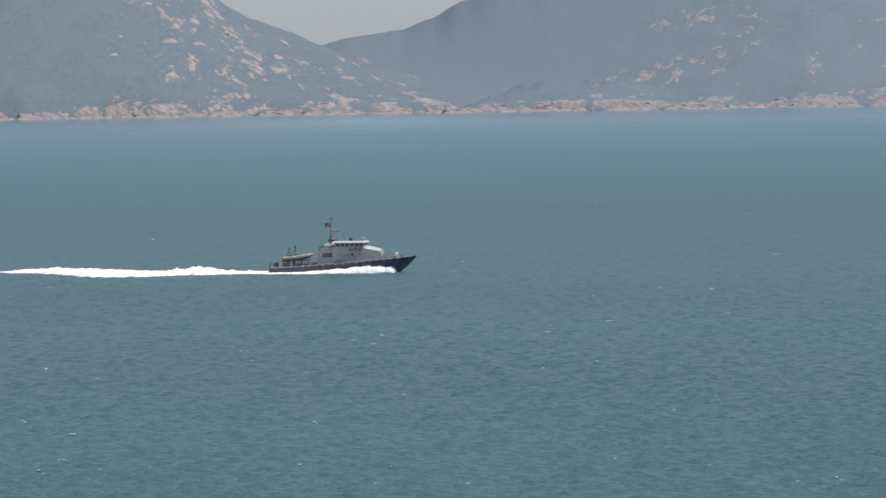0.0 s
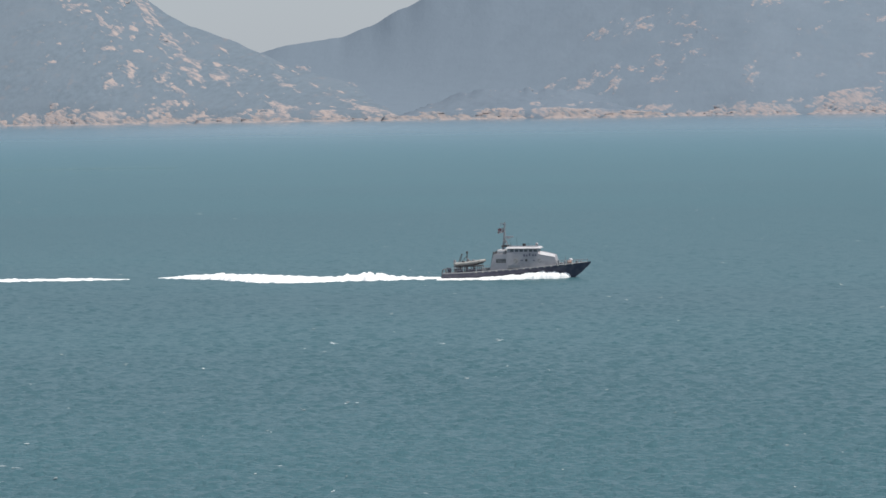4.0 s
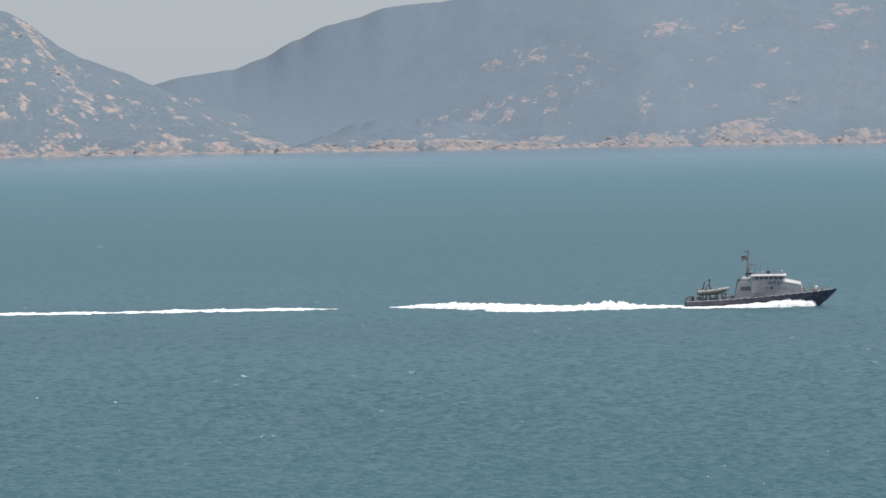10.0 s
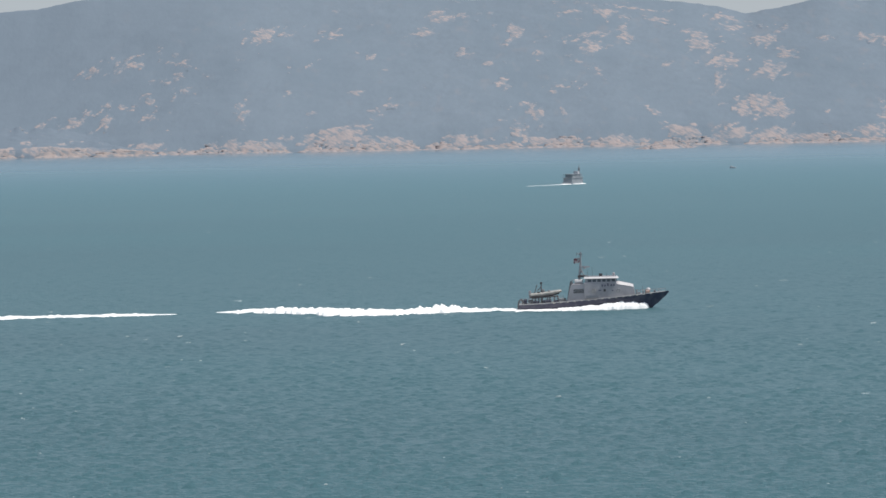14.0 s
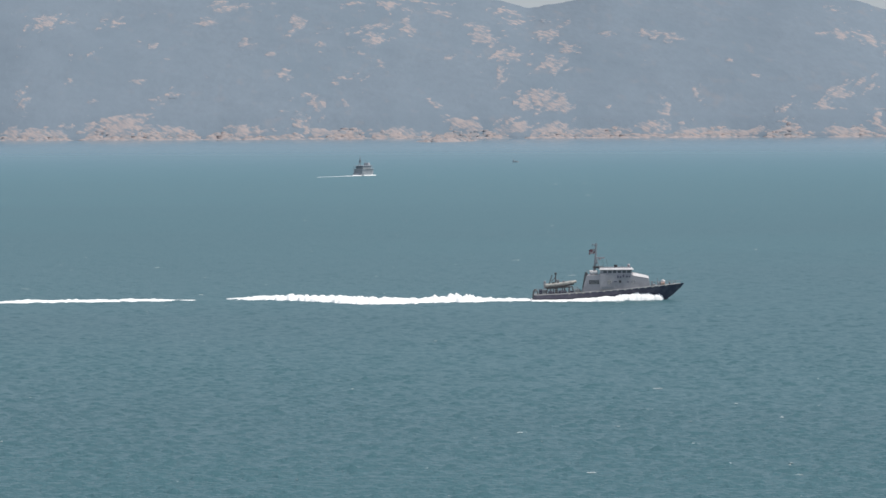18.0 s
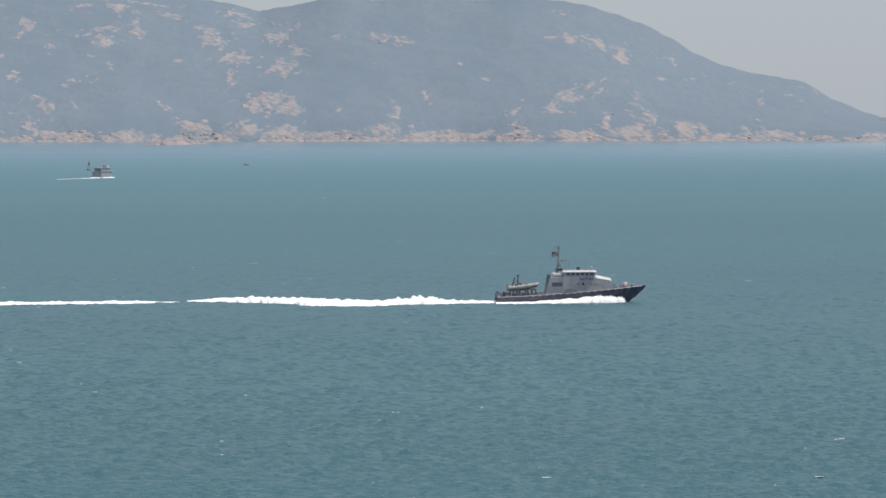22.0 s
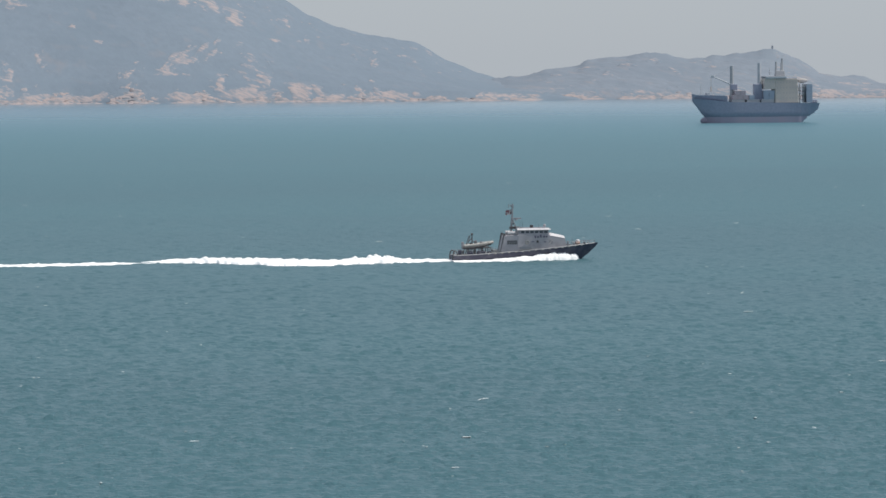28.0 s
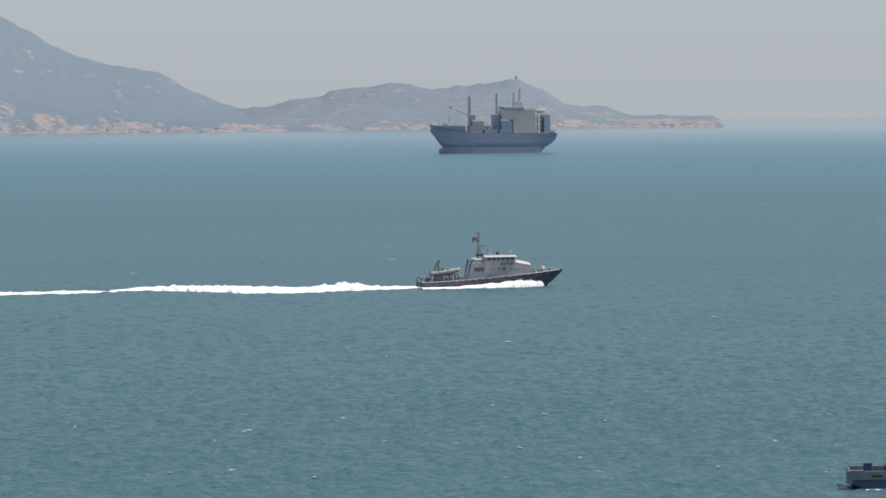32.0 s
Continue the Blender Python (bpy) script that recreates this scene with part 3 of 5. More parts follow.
        for x, w, z, h, m in ((14.45, 0.5, 3.3, 0.18, MARK), (15.35, 0.38, 3.18, 0.42, DARK), (16.8, 0.32, 3.22, 0.2, MARK), (15.0, 0.3, 4.05, 0.42, MARK),
                              (15.5, 0.26, 4.05, 0.36, MARK), (16.0, 0.3, 4.15, 0.5, MARK), (16.6, 0.34, 4.12, 0.34, MARK), (17.1, 0.3, 4.15, 0.3, MARK)):
            plate("side_marking" if m is MARK else "port_light", x, x + w, z, z + h, m, "dark bar marking" if m is MARK else "dark port light")
        for x, z, m, nm in ((13.6, 3.3, RUBBER, "lifebuoy"), (18.0, 3.3, STEEL, "badge")):
            bm = bmesh.new()
            n = 16
            pts = [(x + 0.30 * math.cos(k * math.tau / n), s * 2.27, z + 0.30 * math.sin(k * math.tau / n)) for k in range(n + 1)]
            tube(bm, pts, 0.07, 6)
            part(nm, bm, m, trunk, "round life buoy on the deckhouse side" if nm == "lifebuoy" else "round grey badge ring")
        # hand rail along the house top
        bm = bmesh.new()
        tube(bm, [(9.6, s * 2.05, 4.6), (9.6, s * 2.05, 5.25), (11.6, s * 2.05, 5.25), (11.6, s * 2.05, 4.6)], 0.03, 6)
        part("hand_rail", bm, STEEL, house)
        # fore deck rails
        bm = bmesh.new()
        top = []
        for k in range(7):
            x = 21.0 + k * 0.92
            hb, _, zd, _ = between(HULL_LINES, x)
            y = s * max(0.04, hb - 0.12)
            rod(bm, (x, y, zd), (x, y, zd + 0.75 - 0.05 * k), 0.028, sides=6)
            top.append((x, y, zd + 0.75 - 0.05 * k))
        tube(bm, top, 0.028, 6)
        part("bow_rail", bm, STEEL, boat)
        bm = bmesh.new()
        top, mid = [], []
        for k in range(6):
            x = 0.25 + k * 1.55
            hb, _, zd, _ = between(HULL_LINES, x)
            y = s * (hb - 0.12)
            rod(bm, (x, y, zd), (x, y, zd + 0.85), 0.03, sides=6)
            top.append((x, y, zd + 0.85))
            mid.append((x, y, zd + 0.45))
        tube(bm, top, 0.03, 6)
        tube(bm, mid, 0.02, 6)
        part("stern_rail", bm, STEEL, boat)
        # exhaust stack at the raked aft wall
        bm = rod(bmesh.new(), (8.95, s * 1.55, 1.5), (9.55, s * 1.55, 4.95), 0.27, 0.24, 10)
        part("exhaust_pipe", bm, DULL_DARK, boat, "dark exhaust pipe")
        # life raft canister on the aft house top
        bm = rod(bmesh.new(), (10.15, s * 1.35, 4.98), (11.45, s * 1.35, 4.98), 0.36, sides=14)
        raft = part("life_raft_canister", bm, SUNLIT_WHITE, boat, "white life raft canister", smooth=False)
        for x in (10.4, 11.2):
            part("cradle", box(bmesh.new(), x - 0.06, x + 0.06, s * 1.35 - 0.3, s * 1.35 + 0.3, 4.58, 4.78), STEEL, raft)
    # aft gantry
    for s in (-1, 1):
        bm = tube(bmesh.new(), [(0.75, s * 1.9, 1.05), (0.62, s * 1.9, 1.7), (0.3, s * 1.9, 1.92), (0.0, s * 1.9, 1.65), (-0.12, s * 1.9, 1.0), (-0.15, s * 1.9, 0.2)], 0.1, 8)
        part("stern_frame", bm, DULL_DARK, boat, "dark tubular stern frame")
    bm = box(bmesh.new(), -0.2, 0.02, -2.1, 2.1, 0.05, 0.22, 0.03)
    part("swim_platform", bm, DARK, boat)
    # mast
    bm = bmesh.new()
    rod(bm, (10.9, 0, 4.6), (11.25, 0, 8.3), 0.25, 0.17, 10)
    rod(bm, (11.25, 0, 8.3), (11.3, 0, 10.3), 0.17, 0.12, 8)
    box(bm, 11.0, 11.5, -0.3, 0.3, 6.5, 6.95, 0.05)
    box(bm, 10.95, 11.4, -0.25, 0.25, 9.75, 10.1, 0.05)
    for z in (6.6, 7.0, 8.0, 8.5):
        rod(bm, (11.0, -0.25, z), (11.45, 0.25, z + 0.05), 0.05, sides=6)
    for s in (-1, 1):
        rod(bm, (12.0, s * 0.7, 5.7), (11.2, 0, 7.7), 0.055, sides=6)
    mast = part("mast", bm, STEEL, boat, "grey tripod mast")
    bm = box(bmesh.new(), 10.9, 12.5, -0.55, 0.55, 6.05, 6.13, 0.02)
    box(bm, 10.7, 12.1, -0.35, 0.35, 5.72, 6.1, 0.05)
    part("mast_platform", bm, DULL_DARK, mast, "dark mast platform")
    bm = rod(bmesh.new(), (12.0, 0, 7.28), (12.0, 0, 7.5), 0.22, 0.18, 12)
    box(bm, 11.2, 12.0, -0.05, 0.05, 7.22, 7.30)
    box(bm, 11.1, 12.9, -0.13, 0.13, 7.48, 7.74, 0.03)
    part("radar", bm, WHITE, mast, "white radar scanner bar")
    bm = rod(bmesh.new(), (10.55, 0, 10.0), (11.55, 0, 10.05), 0.06, sides=6)
    rod(bm, (10.6, 0, 9.6), (10.6, 0, 10.25), 0.05, sides=6)
    rod(bm, (11.5, 0, 9.35), (11.5, 0, 10.0), 0.03, sides=6)
    rod(bm, (11.28, -0.8, 8.6), (11.28, 0.8, 8.6), 0.03, sides=6)
    part("yard", bm, STEEL, mast, "thin signal yard with antennas")
    ball(bm := bmesh.new(), (11.3, 0, 10.25), 0.11)
    part("mast_light", bm, DARK, mast)
    # flag in three waving pieces
    bm = bmesh.new()
    cols = [(11.1 - 0.11 * k, 0.12 * math.sin(k * 0.9), 0.03 * k + 0.05 * math.sin(k * 0.7)) for k in range(11)]
    rows = [[(x, y, 9.35 - d), (x, y * 1.2, 9.05 - d), (x, y * 0.7, 8.75 - d), (x, y, 8.45 - d)] for x, y, d in cols]
    loft(bm, rows, close=False)
    bmesh.ops.solidify(bm, geom=bm.faces[:], thickness=0.015)
    flag = part("flag", bm, RED, boat, "red and white flag flying from the mast")
    # roof fittings
    bm = rod(bmesh.new(), (14.85, 0.2, 5.7), (14.85, 0.2, 6.35), 0.3, 0.33, 12)
    part("searchlight_housing", bm, DARK, roof, "black searchlight housing")
    bm = ball(rod(bmesh.new(), (17.2, 0, 5.7), (17.2, 0, 6.0), 0.12), (17.2, 0, 6.25), 0.27)
    part("satellite_dome", bm, WHITE, roof, "small white dome", smooth=True)
    for x, y, h in ((12.6, -1.2, 1.5), (13.4, 1.4, 1.8), (16.0, -1.5, 0.9)):
        part("whip_antenna", rod(bmesh.new(), (x, y, 5.7), (x - 0.15, y, 5.7 + h), 0.025, 0.012, 6), DARK, roof)
    # fore deck gear
    bm = rod(bmesh.new(), (23.4, 0.0, 2.6), (23.4, 0.0, 3.2), 0.32, 0.28, 14)
    ball(bm, (23.4, 0, 3.3), 0.42, 0.36, 0.32)
    part("capstan_cover", bm, SUNLIT_WHITE, boat, "white covered deck gear", smooth=True)
    bm = rod(bmesh.new(), (22.4, 0.3, 2.5), (22.4, 0.3, 3.9), 0.05, 0.04)
    part("jack_post", bm, STEEL, boat)
    bm = box(bmesh.new(), 21.3, 22.0, -0.7, 0.7, 2.45, 2.85, 0.05)
    part("deck_locker", bm, STEEL, boat, "grey deck locker")
    bm = rod(bmesh.new(), (26.5, 0, 2.9), (26.55, 0, 3.5), 0.03, sides=6)
    part("bow_light", bm, WHITE, boat)
    for y in (-0.55, 0.55):
        bm = rod(bmesh.new(), (24.6, y, 2.7), (24.6, y, 3.05), 0.1, 0.12, 10)
        part("bollard", bm, DARK, boat)
    bm = rod(bmesh.new(), (22.9, -0.75, 2.95), (23.6, -0.5, 2.95), 0.3, 0.3, 12)
    part("rope_drum", bm, ORANGE_GREY, boat, "faded orange rope drum")
    for x, y, w, h in ((21.15, -1.2, 0.35, 0.95), (22.3, -0.9, 0.4, 0.6), (24.3, -0.3, 0.5, 0.42), (25.1, 0.1, 0.35, 0.35)):
        bm = box(bmesh.new(), x, x + w, y - 0.25, y + 0.25, between(HULL_LINES, x)[2], between(HULL_LINES, x)[2] + h, 0.06, (0.05, -0.05, 0.03, -0.03))
        part("deck_fitting", bm, STEEL, boat, "grey deck fitting")
    # cradle and crane on the after deck
    for x in (3.0, 4.2, 5.6):
        bm = box(bmesh.new(), x - 0.12, x + 0.12, -1.0, 1.0, 1.15, 2.25, 0.02, (0, 0, 0.25, -0.25))
        part("boat_cradle", bm, DULL_DARK, boat, "dark boat cradle")
    bm = rod(bmesh.new(), (4.0, 1.7, 1.2), (4.0, 1.7, 4.75), 0.14, 0.1, 10)
    rod(bm, (4.0, 1.7, 4.1), (3.2, 1.3, 3.3), 0.08, 0.06, 8)
    rod(bm, (4.0, 1.7, 3.6), (4.7, 1.5, 3.2), 0.08, 0.06, 8)
    box(bm, 3.8, 4.2, 1.5, 1.9, 4.55, 4.95, 0.06)
    part("deck_crane", bm, DULL_DARK, boat, "dark slim deck crane")
    for s in (-1, 1):
        bm = tube(bmesh.new(), [(2.3, s * 1.15, 1.15), (2.5, s * 1.15, 2.15), (7.0, s * 1.15, 2.45), (7.2, s * 1.15, 1.3)], 0.09, 8)
        for x in (3.6, 5.2, 6.4):
            rod(bm, (x, s * 1.15, 1.2), (x, s * 1.15, 2.3), 0.09, sides=6)
        part("cradle_frame", bm, DULL_DARK, boat, "dark tubular cradle frame")
    for x, y, w, h in ((2.6, -1.35, 1.1, 0.45), (4.4, -1.4, 1.5, 0.55), (6.3, -1.3, 0.8, 0.5), (0.9, -1.5, 0.6, 0.8)):
        part("gear_locker", box(bmesh.new(), x, x + w, y - 0.3, y + 0.3, 1.2, 1.25 + h, 0.05), HULL, boat, "dark gear locker")
    for x, y, h in ((7.3, -1.6, 0.7), (7.6, 1.4, 0.6), (1.6, 1.6, 0.5)):
        part("deck_box", box(bmesh.new(), x, x + 0.9, y - 0.4, y + 0.4, 1.25, 1.35 + h, 0.05), DECK, boat, "grey deck box")
    return boat


def tender():
    """The rubber boat in its cradle."""
    rib = thing("inflatable_tender", "grey inflatable tender with dark hull on the after deck", "dinghy")
    xs = [k / 24 for k in range(25)]

    def centre(f, s):
        y = 0.95 * (1 if f < 0.62 else math.sqrt(max(0, 1 - ((f - 0.62) / 0.38) ** 2)))
        return (1.95 + 5.35 * f, s * y, 2.38 + 0.42 * f + 0.4 * max(0, f - 0.3) ** 1.6)
    for s in (-1, 1):
        bm = bmesh.new()
        pts = [centre(f, s) for f in xs]
        tube(bm, pts, 0.27, 10)
        for p in pts:
            ball(bm, p, 0.27, seg=10, rings=6)
        t = part("inflated_tube", bm, PALE_RUBBER, rib, "pale grey inflated tube", smooth=True)
        strake = [(p[0], p[1] + s * 0.24, p[2] - 0.06) for p in pts[:-4]]
        part("rubbing_strake", tube(bmesh.new(), strake, 0.075, 6), DULL_DARK, t, "dark rubbing strake")
    secs = []
    for f in xs[:-1]:
        x, y, z = centre(f, 1)
        secs.append([(x, -y, z - 0.1), (x, -y * 0.6, z - 0.5), (x, 0, z - 0.62 + 0.5 * max(0, f - 0.7)), (x, y * 0.6, z - 0.5), (x, y, z - 0.1)])
    part("rigid_hull", loft(bmesh.new(), secs), DARK, rib, "dark rigid hull")
    part("console", box(bmesh.new(), 3.9, 4.5, -0.35, 0.35, 2.3, 3.4, 0.06, (0.1, -0.1, 0.05, -0.05)), DECK, rib, "grey steering console")
    part("engine_cover", box(bmesh.new(), 5.0, 5.5, -0.35, 0.35, 2.5, 3.2, 0.1), STEEL, rib, "grey covered gear")
    part("seat", box(bmesh.new(), 3.1, 3.6, -0.4, 0.4, 2.4, 2.95, 0.06), DARK, rib)
    bm = box(bmesh.new(), 1.55, 2.0, -0.25, 0.25, 2.25, 3.15, 0.08)
    box(bm, 1.6, 1.85, -0.08, 0.08, 1.75, 2.3, 0.02)
    part("outboard_motor", bm, WHITE, rib, "pale outboard motor")
    bm = tube(bmesh.new(), [(2.6, -0.8, 2.6), (3.1, -0.6, 4.2), (3.1, 0.6, 4.2), (2.6, 0.8, 2.6)], 0.07, 6)
    part("roll_bar", bm, DULL_DARK, rib)
    for piece in rib.children:          # set up on its cradle
        piece.data.transform(pose(0.2, 0, 0.32))
    return rib


BOAT = patrol_boat()
TENDER = tender()

# ---------------------------------------------------------------- wake
WAKE = [  # metres behind the transom: near edge, far edge (towards port), height
    (-1.0, -2.2, 2.4, 0.22), (2, -2.8, 2.8, 0.26), (5, -3.6, 3.2, 0.3), (9, -5.0, 3.8, 0.42), (12, -6.2, 4.2, 1.0), (14, -6.6, 4.5, 1.1), (16.5, -7.2, 5, 0.75), (20, -10, 5, 0.5),
    (25, -13, 6, 0.5), (30, -12, 8, 0.6), (34, -10, 10, 0.72), (38, -3, 12, 0.68), (44, 3, 15, 0.66), (50, 6, 15, 0.42), (54, 8, 13, 0.14), (56, 10, 11.5, 0.02)]
TRAIL = [(61.5, 5.9, 6.3, 0.01), (63, 5, 7.5, 0.06), (67, 3, 8, 0.24), (74, 1, 8, 0.32), (88, -1, 7, 0.34), (100, -4, 4, 0.28), (118, -5, 2, 0.24), (140, -6, 1, 0.2)]


def foam_strip(name, table, s0, s1, parent, seed, step=0.22, across=15, patchy=0.0):
    verts, n = [], int((s1 - s0) / step) + 1
    for i in range(n):
        s = s0 + (s1 - s0) * i / (n - 1)
        a, b, h = between(table, s)
        ragged = 0.18 * (b - a)
        a += fbm(s * 0.45, seed, 1.0) * ragged + fbm(s * 2.3, seed, 2.0) * 0.5
        b += fbm(s * 0.45, seed, 5.0) * ragged + fbm(s * 2.3, seed, 6.0) * 0.5
        crest = h * max(0.25, 1 + 0.55 * fbm(s * 0.8, seed, 9.0) + 0.35 * fbm(s * 3.0, seed, 11.0))
        crest *= 1 + 0.5 * max(0, h - 0.8) * fbm(s * 4.0, seed, 13.0)
        if patchy:
            thin = min(1.3, max(0.06, 0.75 + 1.1 * patchy * fbm(s * 0.16, seed, 17.0)))
            crest, mid = crest * thin, (a + b) / 2
            a, b = mid + (a - mid) * min(1, 0.25 + thin), mid + (b - mid) * min(1, 0.25 + thin)
        for j in range(across):
            f = j / (across - 1)
            y = a + (b - a) * f
            arch = (4 * f * (1 - f)) ** 0.6
            z = crest * arch * (1 + 0.35 * fbm(s * 1.1, y * 0.8, seed)) + (0.06 if 0 < f < 1 else -0.05)
            verts.append((-s, y, z))
    ob = grid_mesh(name, verts, n, across, FOAM)
    ob.parent = parent
    return ob


def wake():
    w = thing("boat_wake", "broad white foaming wake trailing on teal water", "wake")
    for k, (s0, s1) in enumerate(((-1.0, 10.5), (10.5, 22), (22, 38), (38, 56))):
        foam_strip("foam_band", WAKE, s0, s1 + 0.1, w, 31.0)
    return w


def wake_trail():
    w = thing("wake_trail", "thin patchy line of foam trailing behind a boat's wake", "wake")
    for s0, s1 in ((61.5, 82), (82, 110), (110, 140)):
        foam_strip("thin_foam_band", TRAIL, s0, s1 + 0.1, w, 37.0, 0.3, 9, 0.65)
    return w


SPRAY = [(-0.5, 0.12), (3, 0.16), (6.3, 0.2), (7.6, 0.34), (9.6, 0.44), (12, 0.56), (15.5, 0.98), (18.5, 1.26), (20.5, 1.25), (22.6, 1.1), (23.2, 0.78), (23.5, 0.2)]   # x, height


def bow_wave():
    w = thing("bow_wave", "white bow wave foam along the hull side", "wave")
    for s in (-1, 1):
        verts, n, across = [], 190, 13
        for i in range(n):
            x = 23.5 - (23.5 + 0.5) * i / (n - 1)
            g = (23.5 - x) / 23.5
            hb, hw, zd, zk = between(HULL_LINES, min(x, 24.5))
            inner = max(0.02, hw) + 0.03
            width = (1.1 + 2.6 * g ** 0.7) * min(1, 0.25 + g * 30)
            top = between(SPRAY, x)[0] * (1 + 0.3 * fbm(x * 0.45, s * 3.0, 4.0, 3) + 0.15 * fbm(x * 2.1, s * 3.0, 8.0, 3))
            for j in range(across):
                f = j / (across - 1)
                y = inner + width * f * (1 + 0.22 * fbm(x * 0.7, 3.0, s, 3))
                z = top * (1 - f) ** 0.6 * (1 + 0.5 * f) * (1 + 0.22 * fbm(x * 0.8, f * 3.0, 5.0 + s, 2)) + 0.08 - (0.2 if j == across - 1 else 0)
                verts.append((x, s * y, z))
        ob = grid_mesh("foam_sheet", verts, n, across, FOAM)
        ob.parent = w
    return w


WAKE_FOAM = wake()
WAKE_TRAIL = wake_trail()
BOW_WAVE = bow_wave()

# ---------------------------------------------------------------- granite on the slopes and shores
HILLS = {"near_hill": NEAR, "island_hill": MAIN, "low_island": FAR, "low_cape": CAPE}


def outcrops(hill, spots, seed=0):
    """Bare granite: bearing, height above the sea, width and height on the slope, and lean of the patch (degrees)."""
    isl, rnd = HILLS[hill], random.Random(seed + 11)
    for b0, z0, w0, h0, lean0 in spots:
        verts, faces, bare = [], [], []
        full = 0.75 if isl is FAR and b0 < 16.5 else 1.3 if z0 < 15 else 1.0
        pieces = [(b0, z0, w0, h0, lean0, full)]
        for _ in range(int(min(4, 1 + w0 / 9))):          # smaller ledges break out of the scrub round about
            du, dz = rnd.gauss(0, 0.75) * w0, rnd.gauss(0, 0.8) * h0
            w = rnd.uniform(2.5, 4.5) + 0.10 * w0
            pieces.append((b0 + math.degrees(du / 4000), max(2.5, z0 + dz + du * math.sin(radians(lean0))), w, w * rnd.uniform(0.25, 0.6), lean0 + rnd.uniform(-14, 14), full * rnd.uniform(0.45, 0.9)))
        for b, z, w, h, lean, show in pieces:
            if z > between(isl.crest, b)[0] - 2:
                continue
            c = isl.place(b, z)
            r = math.hypot(c.x, c.y)
            rise = min(0.9, max(0.14, (isl.height(b, r + 14) - isl.height(b, r - 6)) / 20))
            nx, ny = max(9, min(48, int(w / 0.9))), max(8, min(38, int(h / 0.6)))
            ca, sa_ = math.cos(radians(lean)), math.sin(radians(lean))
            key, n0, flat = rnd.uniform(0, 99), len(verts), min(1, w / 14)
            base = rnd.uniform(0.04, 0.16)
            for i in range(nx):
                for j in range(ny):
                    u, v = 2 * i / (nx - 1) - 1, 2 * j / (ny - 1) - 1
                    along, over = u * w * 0.6 + v * h * 0.5, v * h * 0.6 - u * w * 0.3      # along and across the sloping beds
                    loose = 0.6 if z < 17 and w > 20 else 1.0
                    reach = math.hypot(u, v) - 0.62 - 0.7 * loose * fbm(u * 1.5 + key, v * 1.8, key) - 0.8 * loose * fbm(along / 13 + key, over / 3.6, 1.0)
                    du, dv = u * w * 0.8, v * h * 0.8
                    du, dv = du * ca - dv * sa_, du * sa_ + dv * ca
                    bb = b + math.degrees(du / r)
                    rr = max(r + dv / rise, isl.shore(bb) + 1.0)
                    lift = 0.45 + 0.35 * fbm(along * 0.1 + key, over * 0.35, key) + 0.25 * fbm(along * 0.3, over * 0.9, key)
                    zz = isl.surface(bb, rr) + base + (0.8 * lift * flat * min(1, -reach * 2) if reach < 0 else -0.8 * min(1, reach * 3))
                    verts.append((rr * math.sin(radians(bb)), rr * math.cos(radians(bb)), zz))
                    bare.append(show * min(0.76, max(0.0, 0.34 - reach * 0.9)))
            for i in range(nx - 1):
                for j in range(ny - 1):
                    a = n0 + i * ny + j
                    if max(bare[a], bare[a + 1], bare[a + ny], bare[a + ny + 1]) > 0:
                        faces.append((a, a + ny, a + ny + 1, a + 1))
        me = bpy.data.meshes.new("granite_outcrop")
        me.from_pydata(verts, [], faces)
        me.attributes.new("bare", "FLOAT", "POINT").data.foreach_set("value", bare)
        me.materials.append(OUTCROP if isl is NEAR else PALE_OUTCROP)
        me.shade_smooth()
        new("granite_outcrop", me).parent = bpy.data.objects[hill]


outcrops("near_hill", [(-9.9, 95.5, 58.5, 16.9, -42), (-10.53, 92.4, 14.7, 11.2, -30), (-10.88, 108.6, 25.5, 11.3, -10), (-10.32, 82.7, 10.1, 13.3,
    -30), (-10.12, 84.1, 6.7, 13.4, -10), (-10.25, 109.4, 8.7, 5.4, 0), (-10.02, 62.8, 13.7, 4.7, 0), (-10.39, 67.3, 18.4, 5.3, 0), (-9.69, 43.5,
    11.0, 19.6, -20), (-10.12, 40.0, 10.4, 12.9, 0), (-10.4, 36.5, 10.3, 12.8, 0), (-9.34, 43.9, 18.4, 15.8, -25), (-9.44, 54.7, 15.9, 10.1, 0),
    (-9.0, 41.4, 18.4, 12.6, -15), (-8.68, 43.2, 11.2, 6.6, 0), (-8.15, 32.0, 18.5, 8.5, -20), (-7.55, 36.6, 17.1, 3.9, -8), (-7.79, 29.4, 14.6, 4.0,
    -8), (-7.51, 25.1, 12.0, 5.3, 0)], 0)
outcrops("near_hill", [(-8.38, 57.4, 8.3, 3.9, -20), (-8.22, 47.5, 7.1, 6.0, -30), (-9.47, 19.7, 8.2, 5.6, 0), (-9.86, 21.4, 6.6, 3.8, 0), (-9.67,
    31.8, 7.8, 5.2, 0), (-9.82, 39.2, 5.7, 5.7, 0), (-10.15, 50.0, 10.9, 6.8, -30), (-9.64, 16.7, 13.2, 4.6, 0), (-8.71, 23.7, 8.3, 3.1, 0), (-9.53,
    26.5, 10.3, 4.6, -30), (-7.74, 14.9, 6.7, 3.1, 0), (-9.37, 74.5, 12.2, 3.8, -30), (-11.17, 55.4, 7.3, 7.8, 0), (-10.39, 117.9, 10.9, 6.0, -20),
    (-10.62, 122.0, 16.3, 5.4, -15), (-8.21, 10.6, 25.5, 15.8, -28), (-7.07, 8.8, 43.8, 15.5, -22), (-9.35, 4.3, 22.7, 6.6, 0), (-8.49, 6.6, 27.8,
    7.6, 0)], 19)
